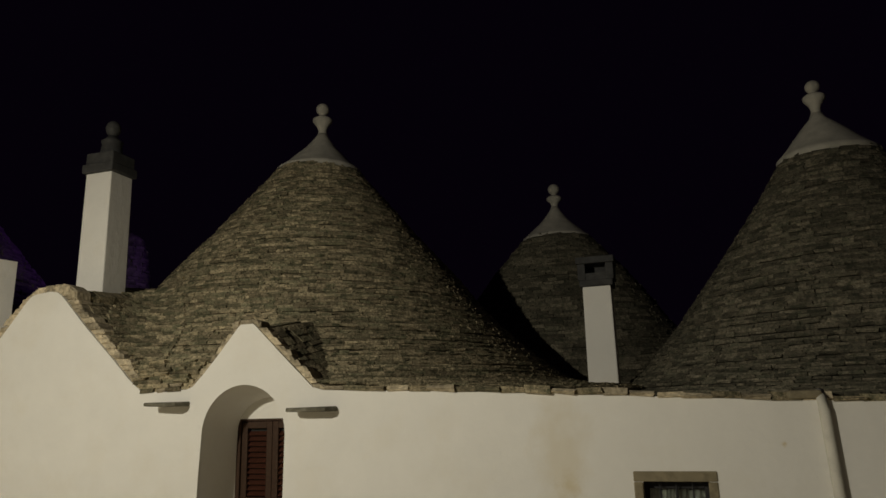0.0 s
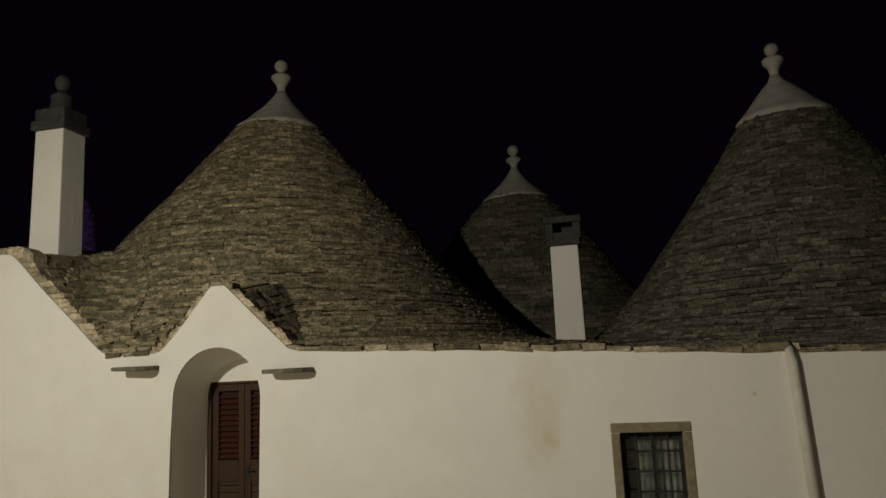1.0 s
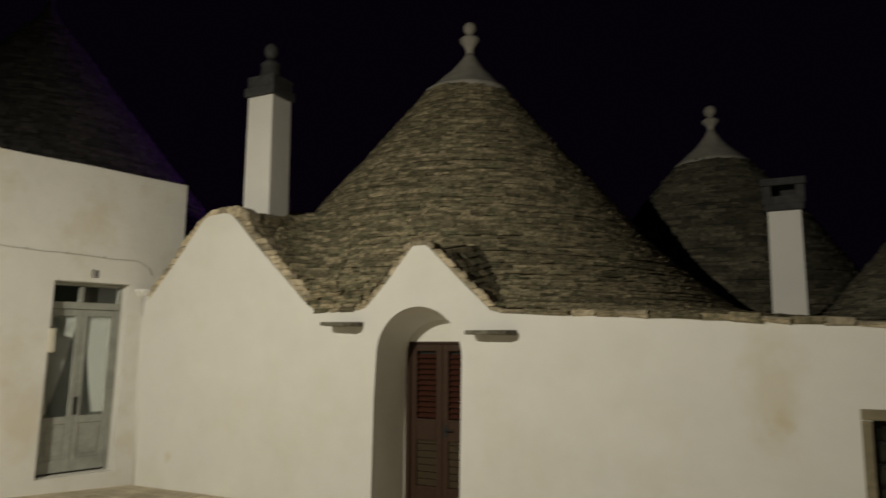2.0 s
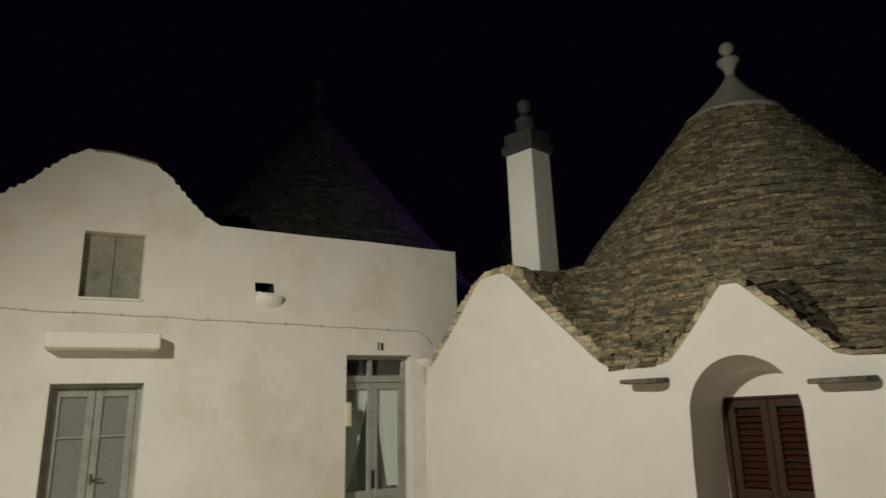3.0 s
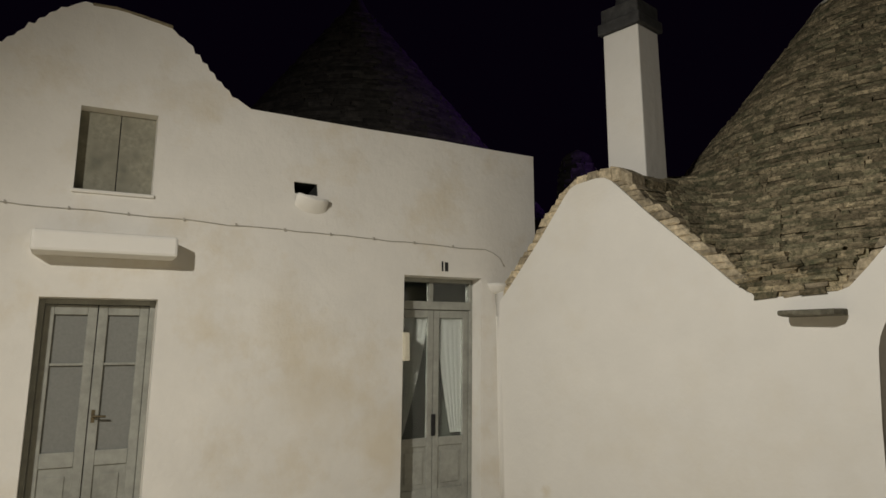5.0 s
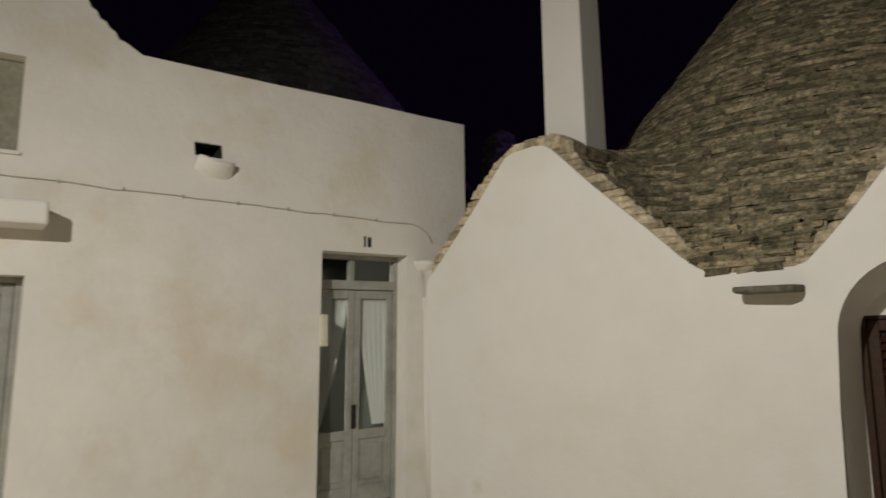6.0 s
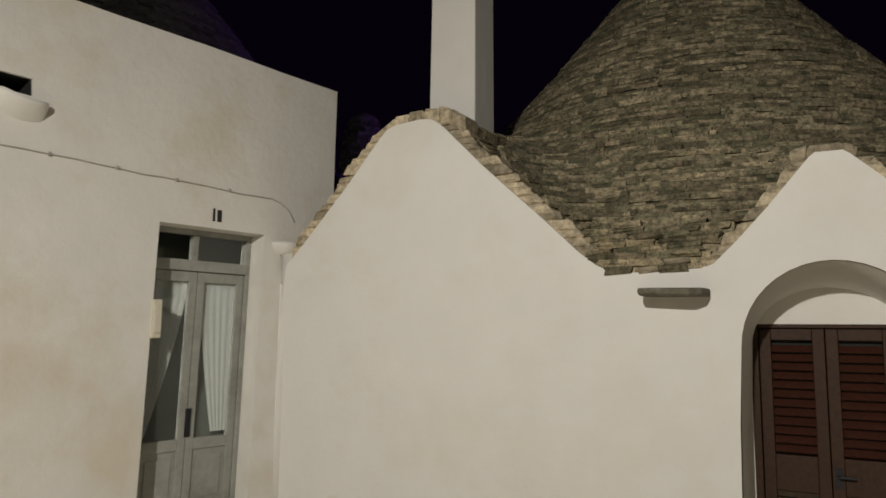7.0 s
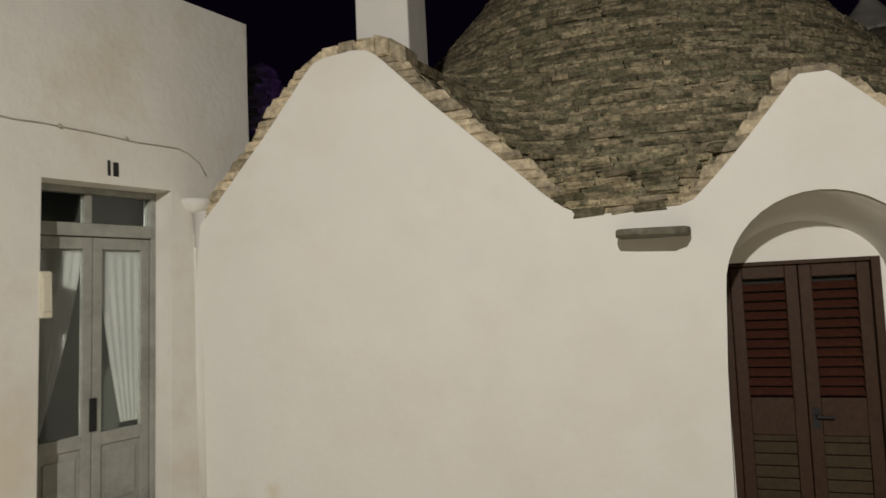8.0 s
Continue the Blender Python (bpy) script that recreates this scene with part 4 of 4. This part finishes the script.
def cable_tangle():
    rng = random.Random(12)
    c = thing("cable_tangle", HF @ Matrix.Translation((-0.42, 0, 3.08)), "tangle of grey cables hanging in the wall corner", "cable")
    for k in range(4):
        pts = [(-0.10 + 0.03 * k, -0.02, 0.24)]
        for i in range(1, 9):
            pts.append((-0.10 + 0.03 * i + rng.gauss(0, 0.022), -0.03 - rng.uniform(0, 0.05), 0.24 - 0.045 * i + rng.gauss(0, 0.02)))
        part("strand", tube(pts, 0.006, 6), GREY_PAINT, c, smooth=True)


cable_tangle()


def corner_gutter():
    g = thing("corner_gutter", HF @ Matrix.Translation((5.48, 0, 0)), "whitewashed gutter lip and pipe in the wall corner", "gutter")
    part("pipe", tube([(0.02, -0.02, 2.28), (0.02, -0.02, 1.0), (0.03, -0.02, -0.5)], 0.075, 14), LIME, g, smooth=True)
    bm = lathe([(0.06, 2.25), (0.10, 2.28), (0.135, 2.335), (0.145, 2.375), (0.11, 2.37), (0.07, 2.33)], 20)
    for v in bm.verts:
        v.co.x *= 1.1
    part("lip", bm, LIME, g, smooth=True)


corner_gutter()


def meter_box():
    m = thing("meter_box", HF @ Matrix.Translation((4.19, 0.02, 1.60)), "small ivory plastic box on the door jamb", "box")
    part("body", boxed((-0.035, 0.045, -0.05, 0.06, -0.165, 0.165)), BOX_PLASTIC, m, bevel=0.012)
    part("lid", boxed((-0.025, 0.035, -0.062, -0.051, -0.12, 0.12)), BOX_PLASTIC, m, bevel=0.004)


meter_box()


def number_plate():
    """The number over the door, as plain bars."""
    s = thing("wall_number", HF @ Matrix.Translation((4.72, -0.004, 2.56)), "two black painted bars over the curtained door", "number")
    part("bar", boxed((-0.045, -0.022, 0, 0.003, -0.06, 0.06)), INK, s)
    part("bar", boxed((0.0, 0.045, 0, 0.003, -0.06, 0.05)), INK, s)


number_plate()


# ---- side building, added shadow block and bounce wall ----
def side_building():
    bm = slab([[(0.0, -1.0), (0.0, 4.50), (3.4, 4.5), (3.4, -1.0)]], 0.0, 0.4)
    ob = part("wall_side", bm, LIME_OLD, at=LF @ Matrix.Diagonal((1, -1, 1, 1)), bevel=0.02)
    tagged(ob, "plain whitewashed side wall meeting the house", "wall", kind="structure")
    # unseen block, cut so that its edge throws the slanted shadow on the house
    bm = bmesh.new()
    outline = [(-1.80, 3.28), (-1.476, 3.218), (-1.186, 3.147), (-1.207, 3.055), (-1.445, 2.273), (-1.60, 1.75), (-1.80, 1.0)]
    near, far = ([bm.verts.new((x, y, z)) for y, z in outline] for x in (-9.3, -9.0))
    bm.faces.new(near)
    bm.faces.new(far[::-1])
    for i in range(len(outline)):
        j = (i + 1) % len(outline)
        bm.faces.new((near[i], near[j], far[j], far[i]))
    tagged(part("wall_buttress", bm, LIME_OLD, bevel=0.02), "unseen block added by the side wall to shadow the house", "wall", kind="structure")


side_building()
# unseen wall, added to close off the street and return some light
tagged(part("wall_opposite", slab([[(-30, -1), (30, -1), (30, 5.0), (-30, 5.0)]], 0, 0.4), LIME, at=pose(-6, -7.0, 0)),
       "unseen plain wall added across the street for bounce", "wall", kind="structure")


# ---- plant and planter by the window ----
def planter():
    p = thing("planter", TF @ Matrix.Translation((9.0, 0, 0)), "low stone planter against the wall under the window", "planter")
    part("body", boxed((-0.36, 0.36, -0.42, -0.005, -0.5, -0.05)), LIME_GREY, p, bevel=0.02)
    part("rim", boxed((-0.40, 0.40, -0.46, -0.005, -0.048, 0.0)), TAN, p, "tan stone rim", bevel=0.015)


def spiky_plant():
    at = TF @ Matrix.Translation((10.45, -0.30, -0.45))
    p = thing("spiky_plant", at, "dark green spiky plant in a pot by the wall", "plant")
    part("pot", lathe([(0.13, 0.0), (0.17, 0.25), (0.19, 0.28), (0.19, 0.31), (0.16, 0.31), (0.15, 0.27)], 24), TAN, p, "clay pot", smooth=True)
    rng = random.Random(31)
    bm = bmesh.new()
    for i in range(70):
        a, lean, long = rng.uniform(0, 6.28), rng.uniform(0.05, 0.75), rng.uniform(0.28, 0.46)
        side = Vector((-math.sin(a), math.cos(a), 0))
        prev = None
        for k in range(5):
            t = k / 4
            r = math.sin(lean) * long * t * (1 + 0.3 * t)
            c = Vector((r * math.cos(a), r * math.sin(a), 0.27 + math.cos(lean) * long * t))
            w = 0.012 * (1 - t) + 0.001
            row = [bm.verts.new(c + side * w), bm.verts.new(c + Vector((0, 0, 0.004))), bm.verts.new(c - side * w)]
            if prev:
                bm.faces.new((prev[0], prev[1], row[1], row[0]))
                bm.faces.new((prev[1], prev[2], row[2], row[1]))
            prev = row
    part("leaves", bm, LEAF, p, "narrow pointed leaves")


planter()
spiky_plant()


# ---- dry grass on the roof ----
def grass_tufts():
    rng = random.Random(41)
    bm = bmesh.new()
    for i in range(170):
        u, b = rng.uniform(1.70, 2.35), rng.uniform(0.7, 1.9)
        z = valley_height(u, b) - 0.01
        c = TF @ Vector((u, b, z))
        a, long, lean = rng.uniform(0, 6.28), rng.uniform(0.03, 0.09), rng.uniform(0.1, 0.9)
        side = Vector((-math.sin(a), math.cos(a), 0)) * 0.006
        tip = c + Vector((math.cos(a) * math.sin(lean), math.sin(a) * math.sin(lean), math.cos(lean))) * long
        mid = (c + tip) / 2 + Vector((0, 0, 0.015))
        v = [bm.verts.new(q) for q in (c - side, c + side, mid + side * 0.7, mid - side * 0.7, tip)]
        bm.faces.new((v[0], v[1], v[2], v[3]))
        bm.faces.new((v[3], v[2], v[4]))
    tagged(part("dry_grass", bm, GRASS), "dry yellow grass growing between the roof slabs", "grass", kind="stuff")


grass_tufts()


# ---- paving in the corner of the square ----
def paving():
    rng = random.Random(51)
    ground = bpy.data.objects["ground"]
    meshes = []
    for k in range(6):
        a, b = rubble(rng, 1, 1, 1, 0.05)
        meshes.append(mesh_of("paving_slab", a, b, PAVING))
    for row in range(18):
        u = -0.05 + rng.uniform(-0.2, 0.1)
        while u < 9.2:
            long = rng.uniform(0.42, 0.75)
            p = TF @ Vector((u + long / 2, -0.22 - 0.40 * row, 0))
            if p.x > -11.75:
                ob = new("paving_slab", meshes[rng.randrange(6)])
                ob.parent = ground
                ob.matrix_basis = (Matrix.Translation((p.x, p.y, ground_height(p.x, p.y) - 0.045 + rng.gauss(0, 0.003))) @ TF.to_3x3().to_4x4()
                                   @ Matrix.Rotation(-0.045, 4, "X") @ Matrix.Diagonal((long * 0.985, 0.395, 0.06, 1)))
            u += long


paving()
